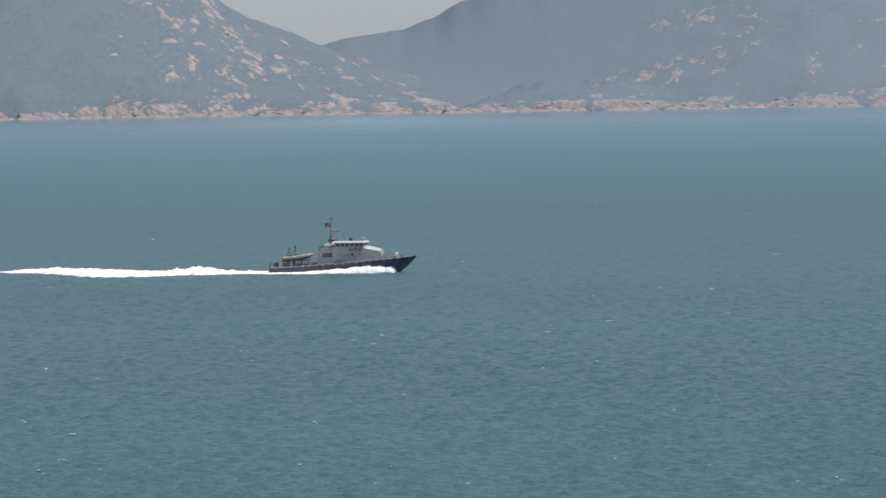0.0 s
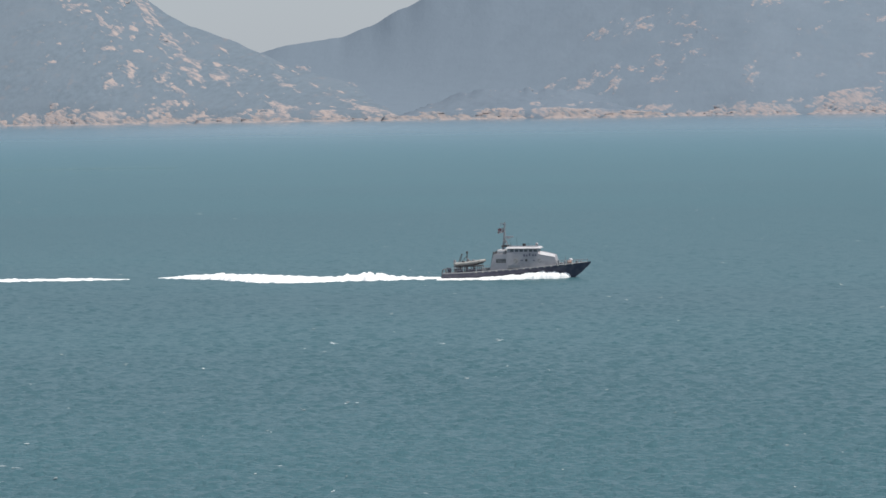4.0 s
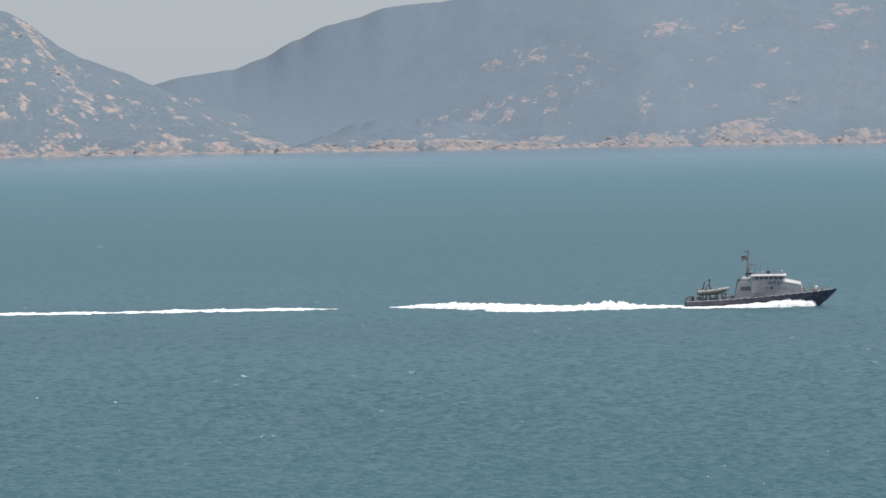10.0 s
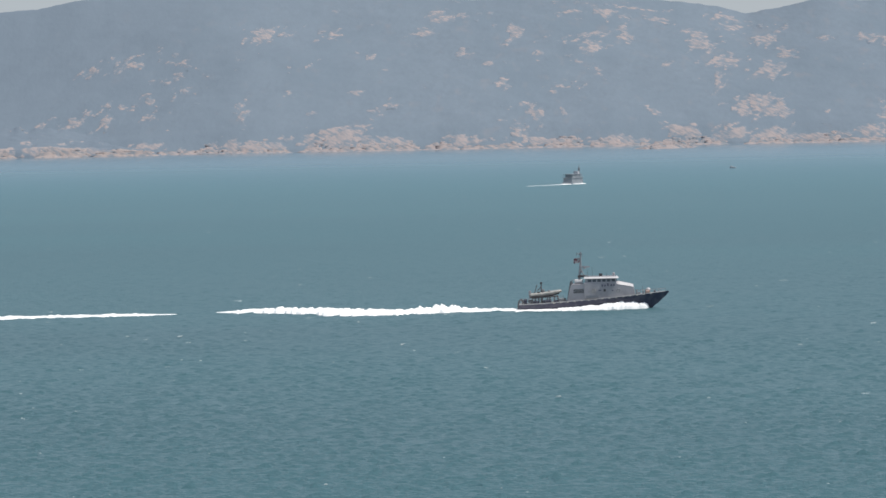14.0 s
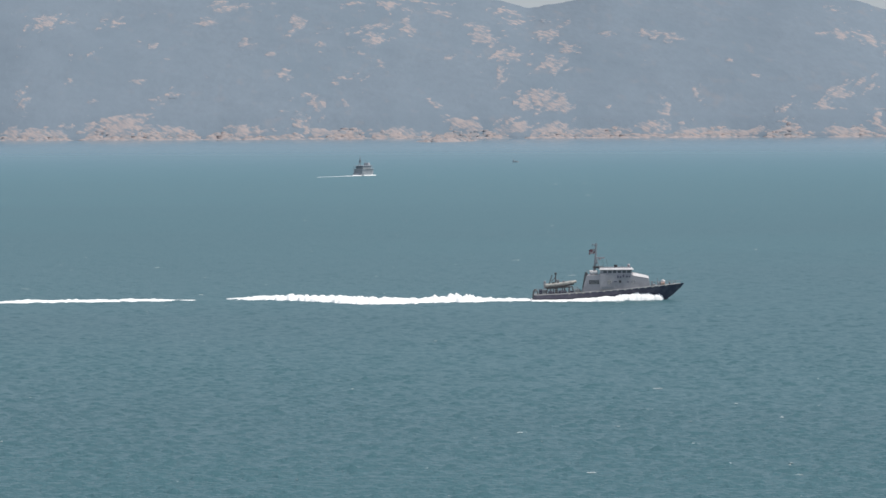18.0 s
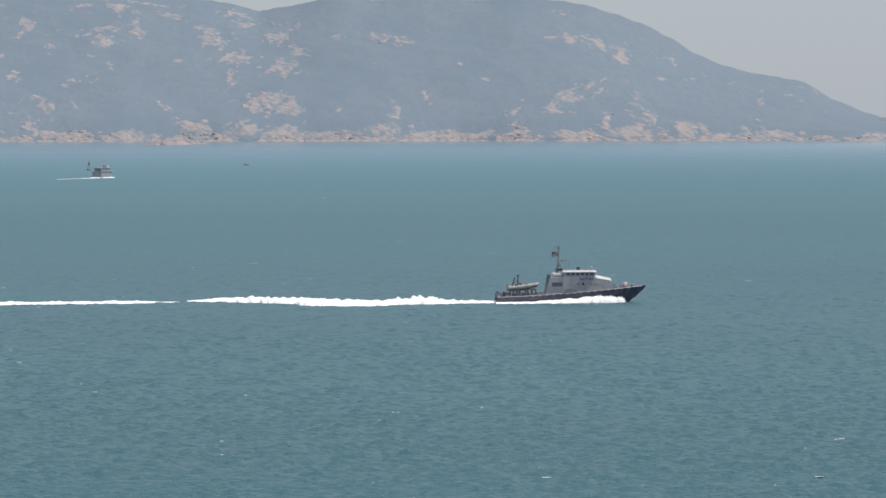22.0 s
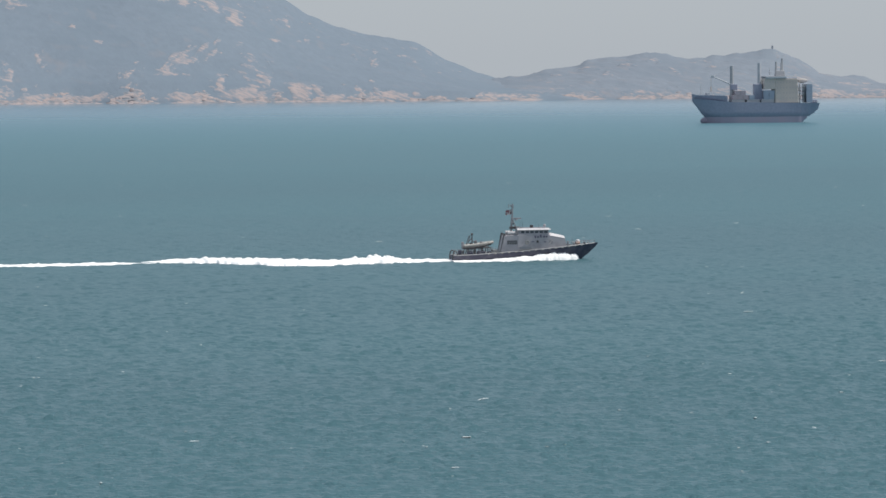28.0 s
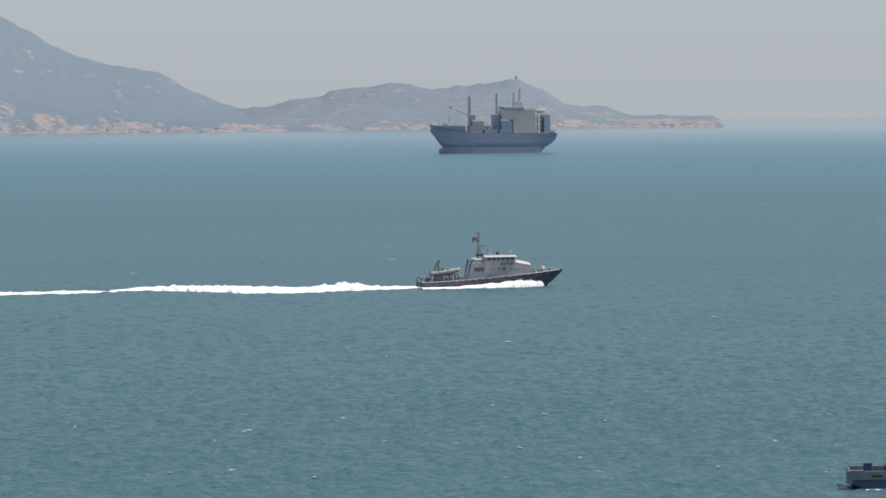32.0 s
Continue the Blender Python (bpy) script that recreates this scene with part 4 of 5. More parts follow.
outcrops("near_hill", [(-10.46, 7.7, 40.3, 10.1, 0), (-11.09, 7.2, 27.7, 12.6, 0), (-7.65, 6.9, 20.3, 9.1, 0), (-9.83, 7.4, 22.7, 6.6, 0)], 38)
outcrops("island_hill", [(-7.9, 45.7, 9.2, 4.3, -20), (-7.33, 30.7, 9.0, 3.9, -25), (-1.93, 111.6, 27.3, 13.7, 20), (-1.65, 110.7, 15.9, 4.6, 0),
    (-1.01, 108.9, 19.0, 6.7, 0), (-1.22, 102.3, 9.1, 3.0, 0), (-3.82, 90.1, 7.9, 4.5, 0), (-3.59, 83.2, 22.8, 10.5, 10), (-3.22, 98.1, 7.9, 3.6, 15),
    (-4.11, 77.2, 22.8, 6.0, 8), (-2.96, 81.9, 24.4, 7.1, -20), (-3.21, 64.9, 18.2, 5.3, -10), (-2.93, 56.6, 16.1, 5.2, -15), (-2.99, 69.6, 8.8, 4.4,
    -20), (-3.05, 49.7, 7.4, 5.7, 20), (-3.9, 46.0, 8.7, 4.3, 0), (-3.7, 41.3, 12.0, 5.7, 0), (-3.42, 48.1, 10.3, 8.6, -20), (-4.16, 36.3, 12.0, 5.7,
    20)], 0)
outcrops("island_hill", [(-4.36, 28.0, 22.2, 7.1, 0), (-3.96, 27.5, 13.0, 7.9, 20), (-3.4, 32.4, 11.8, 5.6, 0), (-2.17, 36.3, 11.2, 14.5, 0), (-2.24,
    84.8, 4.7, 3.5, 0), (-1.6, 76.2, 3.8, 4.4, 0), (-1.3, 77.2, 7.6, 3.5, 15), (-0.51, 83.9, 7.7, 5.9, 0), (-0.74, 50.7, 14.8, 5.1, 0), (-0.52, 33.9,
    11.8, 5.6, -15), (-0.24, 39.2, 13.0, 5.1, 0), (-1.6, 52.5, 7.4, 5.7, 0), (-4.8, 27.2, 10.4, 2.9, 0), (-2.42, 6.3, 27.4, 7.1, 0), (-2.02, 5.7,
    42.4, 8.2, 0), (-0.89, 11.2, 49.4, 20.6, 0), (-0.25, 7.6, 23.3, 8.2, 0), (-3.39, 7.0, 23.3, 7.1, 0), (0.31, 126.8, 25.4, 9.3, 0)], 19)
outcrops("island_hill", [(0.63, 126.8, 22.3, 6.2, 0), (0.15, 110.4, 18.9, 6.1, 0), (0.64, 87.0, 15.5, 7.7, 0), (1.35, 106.8, 18.9, 13.7, 20), (1.61,
    98.0, 15.6, 3.0, 0), (1.14, 57.4, 12.1, 13.3, -20), (1.0, 76.9, 10.5, 4.4, 0), (1.96, 128.4, 28.7, 3.1, 5), (2.5, 126.3, 28.7, 11.8, -15), (2.24,
    103.5, 30.9, 6.7, 10), (2.3, 92.0, 18.5, 7.7, 0), (2.74, 106.3, 15.9, 13.7, -35), (2.87, 131.9, 29.0, 4.4, -5), (3.15, 118.9, 22.4, 5.3, -5),
    (3.7, 97.0, 31.0, 18.9, 0), (4.13, 111.9, 25.6, 19.4, -25), (3.93, 122.3, 19.5, 7.9, 0), (4.5, 97.4, 15.9, 11.0, 0), (4.78, 83.9, 16.8, 12.0,
    -25)], 38)
outcrops("island_hill", [(4.73, 107.1, 9.3, 11.1, -30), (4.6, 67.1, 24.0, 17.6, 0), (4.02, 74.2, 27.2, 8.3, 5), (3.96, 62.0, 12.2, 15.1, 0), (4.21,
    32.9, 11.8, 16.8, 0), (4.59, 31.0, 25.7, 16.8, 0), (4.39, 34.0, 14.6, 16.8, 0), (3.26, 73.1, 6.5, 4.4, 0), (1.84, 53.5, 16.1, 5.8, 0), (2.13,
    76.9, 12.4, 4.4, 0), (2.37, 68.5, 15.2, 5.3, -10), (2.09, 57.0, 7.0, 4.6, 0), (2.15, 52.5, 5.8, 2.9, 0), (1.65, 85.2, 10.6, 5.9, 0), (1.54, 29.1,
    11.7, 14.0, 0), (1.44, 38.8, 10.2, 4.0, 0), (1.25, 19.1, 17.1, 7.2, -20), (1.37, 11.4, 11.5, 8.2, 0), (1.21, 35.7, 6.2, 3.4, 0)], 57)
outcrops("island_hill", [(1.9, 30.6, 7.2, 5.6, 0), (3.08, 30.3, 16.8, 3.9, -15), (5.31, 25.9, 4.4, 5.0, 0), (5.24, 96.4, 12.7, 3.6, 0), (3.42, 10.2,
    30.8, 16.0, -15), (4.06, 9.9, 22.0, 15.4, 0), (4.56, 5.2, 35.6, 13.7, 0), (0.62, 6.4, 31.5, 8.8, 0), (1.73, 4.9, 32.9, 7.1, 0), (2.61, 5.1, 41.1,
    9.3, 0), (5.14, 4.5, 41.1, 7.1, 0), (5.89, 95.9, 22.8, 6.5, -10), (6.15, 91.3, 17.3, 4.3, 0), (8.2, 120.9, 15.2, 6.2, 0), (8.24, 95.2, 28.4, 7.7,
    0), (8.6, 91.1, 19.7, 7.7, -10), (8.93, 77.0, 16.3, 13.6, -30), (9.56, 73.9, 8.9, 6.7, 0), (9.44, 55.0, 11.8, 4.3, -10)], 76)
outcrops("island_hill", [(6.43, 37.3, 7.6, 13.2, 10), (6.03, 27.3, 9.0, 11.0, -20), (7.57, 26.3, 13.0, 6.0, 20), (8.24, 37.3, 43.0, 12.2, 20), (8.75,
    18.9, 13.0, 7.5, 0), (9.18, 23.8, 27.2, 20.2, -35), (9.76, 9.2, 21.8, 14.9, -35), (8.08, 25.3, 16.0, 6.0, 0), (7.15, 54.3, 8.3, 4.1, 0), (6.86,
    67.8, 6.8, 5.3, -30), (8.86, 110.8, 12.4, 3.4, 0), (5.83, 7.8, 26.6, 15.8, 0), (10.99, 4.3, 26.7, 6.9, -15), (10.74, 2.9, 15.8, 5.9, -15), (9.11,
    7.7, 44.5, 12.9, 0), (10.13, 3.4, 34.5, 6.9, 0), (8.31, 5.8, 29.6, 7.9, 0), (7.01, 3.8, 44.4, 6.9, 0), (7.59, 4.8, 29.6, 8.9, 0)], 95)
outcrops("island_hill", [(6.43, 3.8, 29.6, 6.9, 0), (12.46, 4.1, 29.7, 4.0, 0), (10.34, 52, 5, 7, 0), (10.45, 39.5, 6, 5, 0), (10.7, 34, 11, 8, 35), (11.08, 39.5, 11, 4, 20),
    (11.2, 48, 10, 3.5, 0), (11.22, 34, 8, 5, 0), (11.41, 43, 6, 5, 0), (11.54, 38.5, 11, 7, -35), (12.08, 21, 14, 4, -10), (9.83, 55, 6, 8, 0), (10.59, 46, 9, 3, 0),
    (10.85, 47, 7, 4, 0), (10.02, 7.5, 22, 6, -48), (10.58, 6, 18, 5, -35), (10.78, 5, 18, 4, -30), (12.2, 4, 22, 5, 0)], 114)
outcrops("low_cape", [(-5.23, 5.4, 54.3, 9.2, 0), (-4.35, 6.0, 54.3, 9.2, 0)], 0)
outcrops("low_island", [(13.36, 3.5, 35.2, 3.5, 0), (14.38, 3.8, 45.3, 5.0, 0), (16.62, 4.9, 25.2, 7.1, 0), (17.27, 5.6, 30.6, 8.2, 0), (17.7, 6.0,
    36.1, 9.3, 0), (14.81, 31.8, 10.9, 2.7, 0), (16.4, 9.7, 13.3, 5.1, 0), (14.16, 6.4, 20.2, 4.0, 0)], 0)
outcrops("low_island", [(13.05, 21, 12, 4.5, -15), (13.42, 27, 16, 5, -10), (13.7, 22, 11, 6, 10), (13.95, 30, 14, 4, -20), (14.3, 34, 12, 4, 0), (14.55, 24, 15, 5, -25),
    (15.05, 28, 10, 4, 0), (15.9, 26, 14, 5, -30), (16.1, 18, 18, 7, -25), (16.3, 13, 20, 6, -15), (16.85, 10, 26, 7, 0), (17.1, 7, 24, 6, 0), (17.45, 4, 26, 5, 0),
    (17.95, 4.2, 30, 5, 0), (18.2, 3.2, 24, 4, 0), (17.5, 6, 30, 7, 0), (17.85, 5, 34, 7, 0), (18.2, 5, 26, 6, 0), (15.3, 8, 34, 9, -10), (15.7, 6, 30, 8, 0), (13.0, 8, 28, 7, 0), (12.6, 6, 30, 6, 0)], 5)


def lump(rnd, c, rx, ry, rz, verts, faces, rise=0.0):
    """One angular boulder, added to the lists."""
    n0, key, lean = len(verts), rnd.uniform(0, 99), rnd.uniform(-0.7, 0.7)
    rings = ((-0.6, 1.7), (0.15, 1.0), (0.7, 0.5))
    for f, q in rings:
        for k in range(6):
            a = k * math.tau / 6 + 0.4 * noise.noise((k * 1.7, f * 3, key))
            g = q * (1 + 0.45 * noise.noise((math.cos(a) * 1.3 + key, math.sin(a) * 1.3, f * 2)))
            verts.append((c[0] + math.cos(a) * rx * g + lean * f * rz, c[1] + math.sin(a) * ry * g, c[2] + f * rz + math.sin(a) * ry * g * rise))
    verts.append((c[0] + rx * rnd.uniform(-0.3, 0.3) + lean * rz, c[1], c[2] + rz))
    for ring in range(2):
        for k in range(6):
            a, b = n0 + ring * 6 + k, n0 + ring * 6 + (k + 1) % 6
            faces.append((a, b, b + 6, a + 6))
    for k in range(6):
        faces.append((n0 + 12 + k, n0 + 12 + (k + 1) % 6, n0 + 18))


def bed(rnd, c, length, peak, deep, verts, faces, rise=0.0):
    """One sloping granite slab: steep at its -x end, running out gently towards +x, with its foot in the ground."""
    n0 = len(verts)
    for f, q in ((-1.0, -0.1), (rnd.uniform(-0.25, 0.1), 1.0), (rnd.uniform(0.25, 0.5), 0.6), (1.0, -0.1)):
        k = rnd.uniform(0.85, 1.15)
        for y, z in ((-deep, -0.3 - 0.16 * deep), (-deep * 0.1 * k, peak * q * k), (deep * 0.4, peak * q), (deep, -0.6)):
            verts.append((c[0] + f * length + rnd.uniform(-0.08, 0.08) * length, c[1] + y, c[2] + z + y * rise))
    for ring in range(3):
        for k in range(4):
            a, b = n0 + ring * 4 + k, n0 + ring * 4 + (k + 1) % 4
            faces.append((a, a + 4, b + 4, b))
    faces += [(n0, n0 + 1, n0 + 2, n0 + 3), (n0 + 15, n0 + 14, n0 + 13, n0 + 12)]


def boulders(hill, b0, b1, shore_n, slope_n, seed, label, big=1.0):
    """Shore rocks in a broken band, and stones strewn in clusters over the slope."""
    isl, rnd = HILLS[hill], random.Random(seed)
    verts, faces = [], []
    for k in range(shore_n):
        b = rnd.uniform(b0, b1)
        thick = 0.5 + 1.3 * fbm(b * 2.3, seed * 1.0, 3.0) + 0.5 * fbm(b * 9.0, seed * 1.0, 5.0)
        if thick < 0.12 or between(isl.crest, b)[0] < 0:
            continue
        s = isl.shore(b)
        up = rnd.random() ** 1.7
        r = s - 6 + up * 24 * min(1.5, thick)
        size = big * rnd.uniform(0.8, 2.2) * (1.2 - 0.5 * up)
        z = max(0.1, isl.surface(b, r))
        rise = min(1.1, max(0.0, (isl.surface(b, r + 2) - isl.surface(b, r - 2)) / 4))
        if rnd.random() < 0.42:
            bed(rnd, (r * math.sin(radians(b)), r * math.cos(radians(b)), z), size * rnd.uniform(1.4, 3.4), size * rnd.uniform(0.25, 0.55), size * 1.9, verts, faces, rise)
            continue
        lump(rnd, (r * math.sin(radians(b)), r * math.cos(radians(b)), z + 0.05 * size), size * rnd.uniform(1.2, 2.6), size * 1.6, size * rnd.uniform(0.3, 0.6), verts, faces, rise)
    n = 0
    while n < slope_n:
        b = rnd.uniform(b0, b1)
        h = between(isl.crest, b)[0]
        if h < 8:
            n += 1
            continue
        s = isl.shore(b)
        r = s + (isl.top_at - s) * rnd.uniform(0.03, 0.97)
        n += 1
        if fbm(b * 1.5, r / 90, seed + 0.5) < 0.12:
            continue
        size = big * rnd.uniform(0.35, 0.95) * (1.9 if rnd.random() < 0.08 else 1)
        z = isl.surface(b, r)
        lump(rnd, (r * math.sin(radians(b)), r * math.cos(radians(b)), z - 0.35 * size), size * rnd.uniform(1, 2.6), size * 2.4, size * rnd.uniform(0.25, 0.42), verts, faces, (isl.surface(b, r + 5) - isl.surface(b, r - 5)) / 10)
    me = bpy.data.meshes.new("boulders")
    me.from_pydata(verts, [], faces)
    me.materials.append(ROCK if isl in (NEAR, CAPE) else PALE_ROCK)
    me.shade_smooth()
    ob = new("boulders", me)
    return tagged(ob, label, "rocks", kind="stuff")




def rock_islet():
    """A low reef of pale slabs that stands out from the island shore."""
    rnd, verts, faces = random.Random(91), [], []
    for k in range(46):
        f = rnd.uniform(-1, 1)
        b, r = radians(3.24 + 0.33 * f), 3650 + rnd.uniform(-30, 60) + 40 * f
        size = rnd.uniform(1.2, 3.4) * (1.2 - 0.6 * abs(f))
        if k % 2:
            bed(rnd, (r * math.sin(b), r * math.cos(b), 0), size * rnd.uniform(2, 4), size * rnd.uniform(0.8, 1.7), size * 2, verts, faces)
            continue
        lump(rnd, (r * math.sin(b), r * math.cos(b), 0.25 * size), size * rnd.uniform(1.2, 2.6), size * 1.5, size * rnd.uniform(0.5, 0.9), verts, faces)
    me = bpy.data.meshes.new("rock_islet")
    me.from_pydata(verts, [], faces)
    me.materials.append(PALE_ROCK)
    return tagged(new("rock_islet", me), "low reef of pale granite slabs before the shore", "rocks", kind="structure")


def hilltop_hut():
    c = FAR.place(15.81, 44.8)
    h = thing("hilltop_hut", "tiny grey lookout hut on the island top", "hut")
    part("wall", box(bmesh.new(), -0.75, 0.75, -0.75, 0.75, -1.5, 2.0, 0.05), FERRY_PALE, h)
    part("roof", box(bmesh.new(), -0.95, 0.95, -0.95, 0.95, 2.0, 2.2, 0.03), FERRY_PALE, h)
    part("antenna", rod(bmesh.new(), (0.3, 0, 2.2), (0.3, 0, 4.0), 0.08, 0.05), FERRY_PALE, h)
    h.matrix_world = pose(c.x, c.y, c.z)
    return h


boulders("near_hill", -12.9, -6.7, 1300, 420, 3, "pale granite boulders along the foot of the near hill")
boulders("low_cape", -7.0, -3.2, 900, 260, 4, "pale granite boulders along the low cape")
boulders("island_hill", -3.6, 12.8, 3200, 900, 5, "pale granite boulders along the island shore and slopes")
boulders("low_island", 12.0, 18.45, 1500, 260, 6, "pale granite boulders round the low island", 0.9)

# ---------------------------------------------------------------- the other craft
# ship and container colours are lifted pale and bluish to paint distance haze
SHIP_BLUE = material("hazed_blue_ship_paint", (0.275, 0.305, 0.395), 0.6, spot=(0.32, 0.32, 0.40), spot_scale=0.025, grain=0.8, grain_amount=0.2)
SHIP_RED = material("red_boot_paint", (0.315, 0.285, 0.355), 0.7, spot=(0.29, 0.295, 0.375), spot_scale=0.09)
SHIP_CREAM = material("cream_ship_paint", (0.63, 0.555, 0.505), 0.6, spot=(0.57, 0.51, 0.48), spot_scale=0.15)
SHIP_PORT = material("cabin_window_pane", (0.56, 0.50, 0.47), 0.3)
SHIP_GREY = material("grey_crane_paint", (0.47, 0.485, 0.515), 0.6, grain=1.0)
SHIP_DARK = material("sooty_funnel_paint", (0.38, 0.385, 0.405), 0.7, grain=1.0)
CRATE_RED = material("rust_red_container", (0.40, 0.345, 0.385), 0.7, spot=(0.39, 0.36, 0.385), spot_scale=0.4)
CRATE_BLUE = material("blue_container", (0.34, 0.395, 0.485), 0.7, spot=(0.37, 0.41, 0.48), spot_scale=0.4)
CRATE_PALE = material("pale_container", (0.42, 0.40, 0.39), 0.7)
# haze is mixed into these paints of the small distant craft and hut
FERRY_PALE = material("hazed_ferry_paint", (0.40, 0.42, 0.45), 0.6, spot=(0.33, 0.35, 0.385), spot_scale=0.6)
BUOY_BROWN = material("hazed_brown_paint", (0.33, 0.31, 0.325), 0.8, spot=(0.27, 0.27, 0.29), spot_scale=1.5)
FERRY_PANE = material("ferry_window_pane", (0.30, 0.325, 0.36), 0.2)
FERRY_GREY = material("grey_ferry_paint", (0.36, 0.39, 0.425), 0.6, spot=(0.29, 0.315, 0.35), spot_scale=0.6)
BARGE_GREY = material("grey_barge_paint", (0.17, 0.195, 0.218), 0.7, spot=(0.14, 0.15, 0.16), spot_scale=0.8)
BARGE_BLUE = material("deep_blue_paint", (0.03, 0.07, 0.16), 0.5, spot=(0.05, 0.07, 0.11), spot_scale=0.7)
DECK_BROWN = material("dull_brown_deck_paint", (0.14, 0.11, 0.105), 0.85, spot=(0.09, 0.08, 0.08), spot_scale=1.2)
RUST = material("rusty_brown_gear", (0.22, 0.10, 0.07), 0.9, spot=(0.12, 0.07, 0.05), spot_scale=1.5)


def ship_pose(t):
    """The ship gathers way very slowly, bow first."""
    way = 1.0 + 0.85 * (32.0 - t)
    return pose(667 + 0.998 * way, 2408 - 0.061 * way, 0, 0, 0, 176.5)


def cargo_ship():
    """x forward, origin amidships at the waterline, 71 m long."""
    ship = thing("cargo_ship", "blue-hulled general cargo ship with cranes and cream bridge moving slowly", "cargo ship")
    lines = [(-36.2, 4.6, 0.5, 10.8, 7.5), (-33, 5.6, 2.0, 10.8, 5.0), (-28, 6.2, 4.0, 10.8, 1.8), (-24.5, 6.4, 5.6, 11, -1.5), (-12, 6.5, 6.4, 11.2, -3), (12, 6.5, 6.4, 11.6, -3),
             (20, 6.3, 5.4, 12.2, -3), (24, 5.9, 3.6, 12.7, -3), (26.6, 5.2, 1.6, 13.0, -1), (28.6, 4.8, 0.6, 13.1, 3.0), (31, 3.9, 0.3, 13.4, 6.5), (33.3, 2.7, 0.15, 13.6, 9.3), (35.6, 0.3, 0.02, 13.9, 12.4)]
    xs = [-36.2 + 71.8 * k / 50 for k in range(51)]

    def ring(x, z0, z1):
        hb, hw, zd, zk = between(lines, x)
        out = []
        for f in (1, 0.66, 0.33, 0):
            z = max(zk, z0) + (min(zd, z1) - max(zk, z0)) * f
            g = min(1, max(0, (z - zk) / max(0.5, zd - zk)))
            y = hw + (hb - hw) * g ** 1.3 if z > 0.5 else hw
            out.append((x, -y, z))
        return out + [(x, -p[1], p[2]) for p in out[::-1]]
    part("hull", loft(bmesh.new(), [ring(x, 3.4, 20) for x in xs]), SHIP_BLUE, ship, "haze-paled blue hull side", smooth=True)
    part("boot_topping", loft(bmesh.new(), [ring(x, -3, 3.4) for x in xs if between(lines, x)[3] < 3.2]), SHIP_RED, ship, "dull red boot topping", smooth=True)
    bm = ball(bmesh.new(), (27.4, 0, 1.3), 3.6, 1.5, 2.2)
    part("bulbous_bow", bm, SHIP_RED, ship, "dull red bulbous bow", smooth=True)
    bm = slab(bmesh.new(), [(16.4, 12.0), (16.4, 14.9), (18, 15.3), (33, 15.7), (35.8, 16.3), (35.4, 13.6), (30, 13)], -5.6, 5.6)
    for v in bm.verts:
        v.co.y *= min(1, between(lines, v.co.x)[0] / 5.9)
    part("forecastle", bm, SHIP_BLUE, ship, "raised blue forecastle")
    bm = box(bmesh.new(), 26, 27.6, -2.6, 2.6, 15.2, 17, 0.1)
    rod(bm, (30.5, 0, 15.4), (30.5, 0, 21.5), 0.22, 0.12)
    part("foremast", bm, SHIP_GREY, ship)
    for k in range(3):
        x = -10.3 + k * 8.4
        part("hatch_cover", box(bmesh.new(), x, x + 7.4, -5.0, 5.0, 11.2, 13.0, 0.15), SHIP_GREY, ship, "grey hatch cover")
    # bridge
    bm = box(bmesh.new(), -24.0, -10.6, -5.6, 5.6, 11, 24.6, 0.2, (0.6, 0, 0.3, -0.3))
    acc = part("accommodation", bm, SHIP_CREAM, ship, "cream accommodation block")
    for deck in range(4):
        z = 13.2 + deck * 2.9
        part("deck_edge", box(bmesh.new(), -24.1, -10.52, -5.63, 5.63, z + 1.75, z + 1.9), SHIP_CREAM, acc)
        for k in range(7):
            x = -22.8 + k * 1.75
            for s in (-1, 1):
                part("cabin_window", box(bmesh.new(), x, x + 0.8, s * 5.55 - 0.1, s * 5.55 + 0.1, z, z + 0.95), SHIP_PORT, acc)
    upper = part("upper_house", box(bmesh.new(), -10.58, -4.5, -5.3, 5.3, 18.6, 24.6, 0.15), SHIP_CREAM, ship, "cream upper house under the bridge")
    for k in range(3):
        for z in (19.4, 22.2):
            for s in (-1, 1):
                part("cabin_window", box(bmesh.new(), -9.9 + k * 1.8, -9.1 + k * 1.8, s * 5.28 - 0.1, s * 5.28 + 0.1, z, z + 0.95), SHIP_PORT, upper)
    bm = box(bmesh.new(), -17.0, -5.4, -6.6, 6.6, 24.6, 25.9, 0.12, (0.3, 0.4, 0, 0))
    bridge = part("bridge", bm, SHIP_GREY, ship, "dark bridge deck with wings")
    for k in range(8):
        part("bridge_window", box(bmesh.new(), -5.35, -5.05, -5.6 + k * 1.42, -4.5 + k * 1.42, 25.0, 25.7), GLASS, bridge)
    part("bridge_rail", tube(bmesh.new(), [(-23.6, -5.3, 25.6), (-17.2, -5.3, 25.6), (-17.2, 5.3, 25.6), (-23.6, 5.3, 25.6), (-23.6, -5.3, 25.6)], 0.12, 6), SHIP_GREY, acc)
    bm = box(bmesh.new(), -17.2, -11.6, -1.8, 1.8, 25.9, 29.0, 0.3, (0.4, -0.3, 0.2, -0.2))
    funnel = part("funnel_casing", bm, SHIP_DARK, ship, "dark grey funnel casing")
    for x, y, h, r in ((-12.3, -0.6, 34.0, 0.55), (-14.9, 0.8, 33.2, 0.4), (-15.7, -0.5, 35.7, 0.65)):
        part("exhaust", rod(bmesh.new(), (x, y, 28.9), (x - 0.1, y, h), r, r * 0.9, 10), SHIP_DARK, funnel)
    bm = rod(bmesh.new(), (-8.6, 0, 25.9), (-8.6, 0, 30.4), 0.25, 0.12)
    rod(bm, (-8.6, -1.6, 29), (-8.6, 1.6, 29), 0.12)
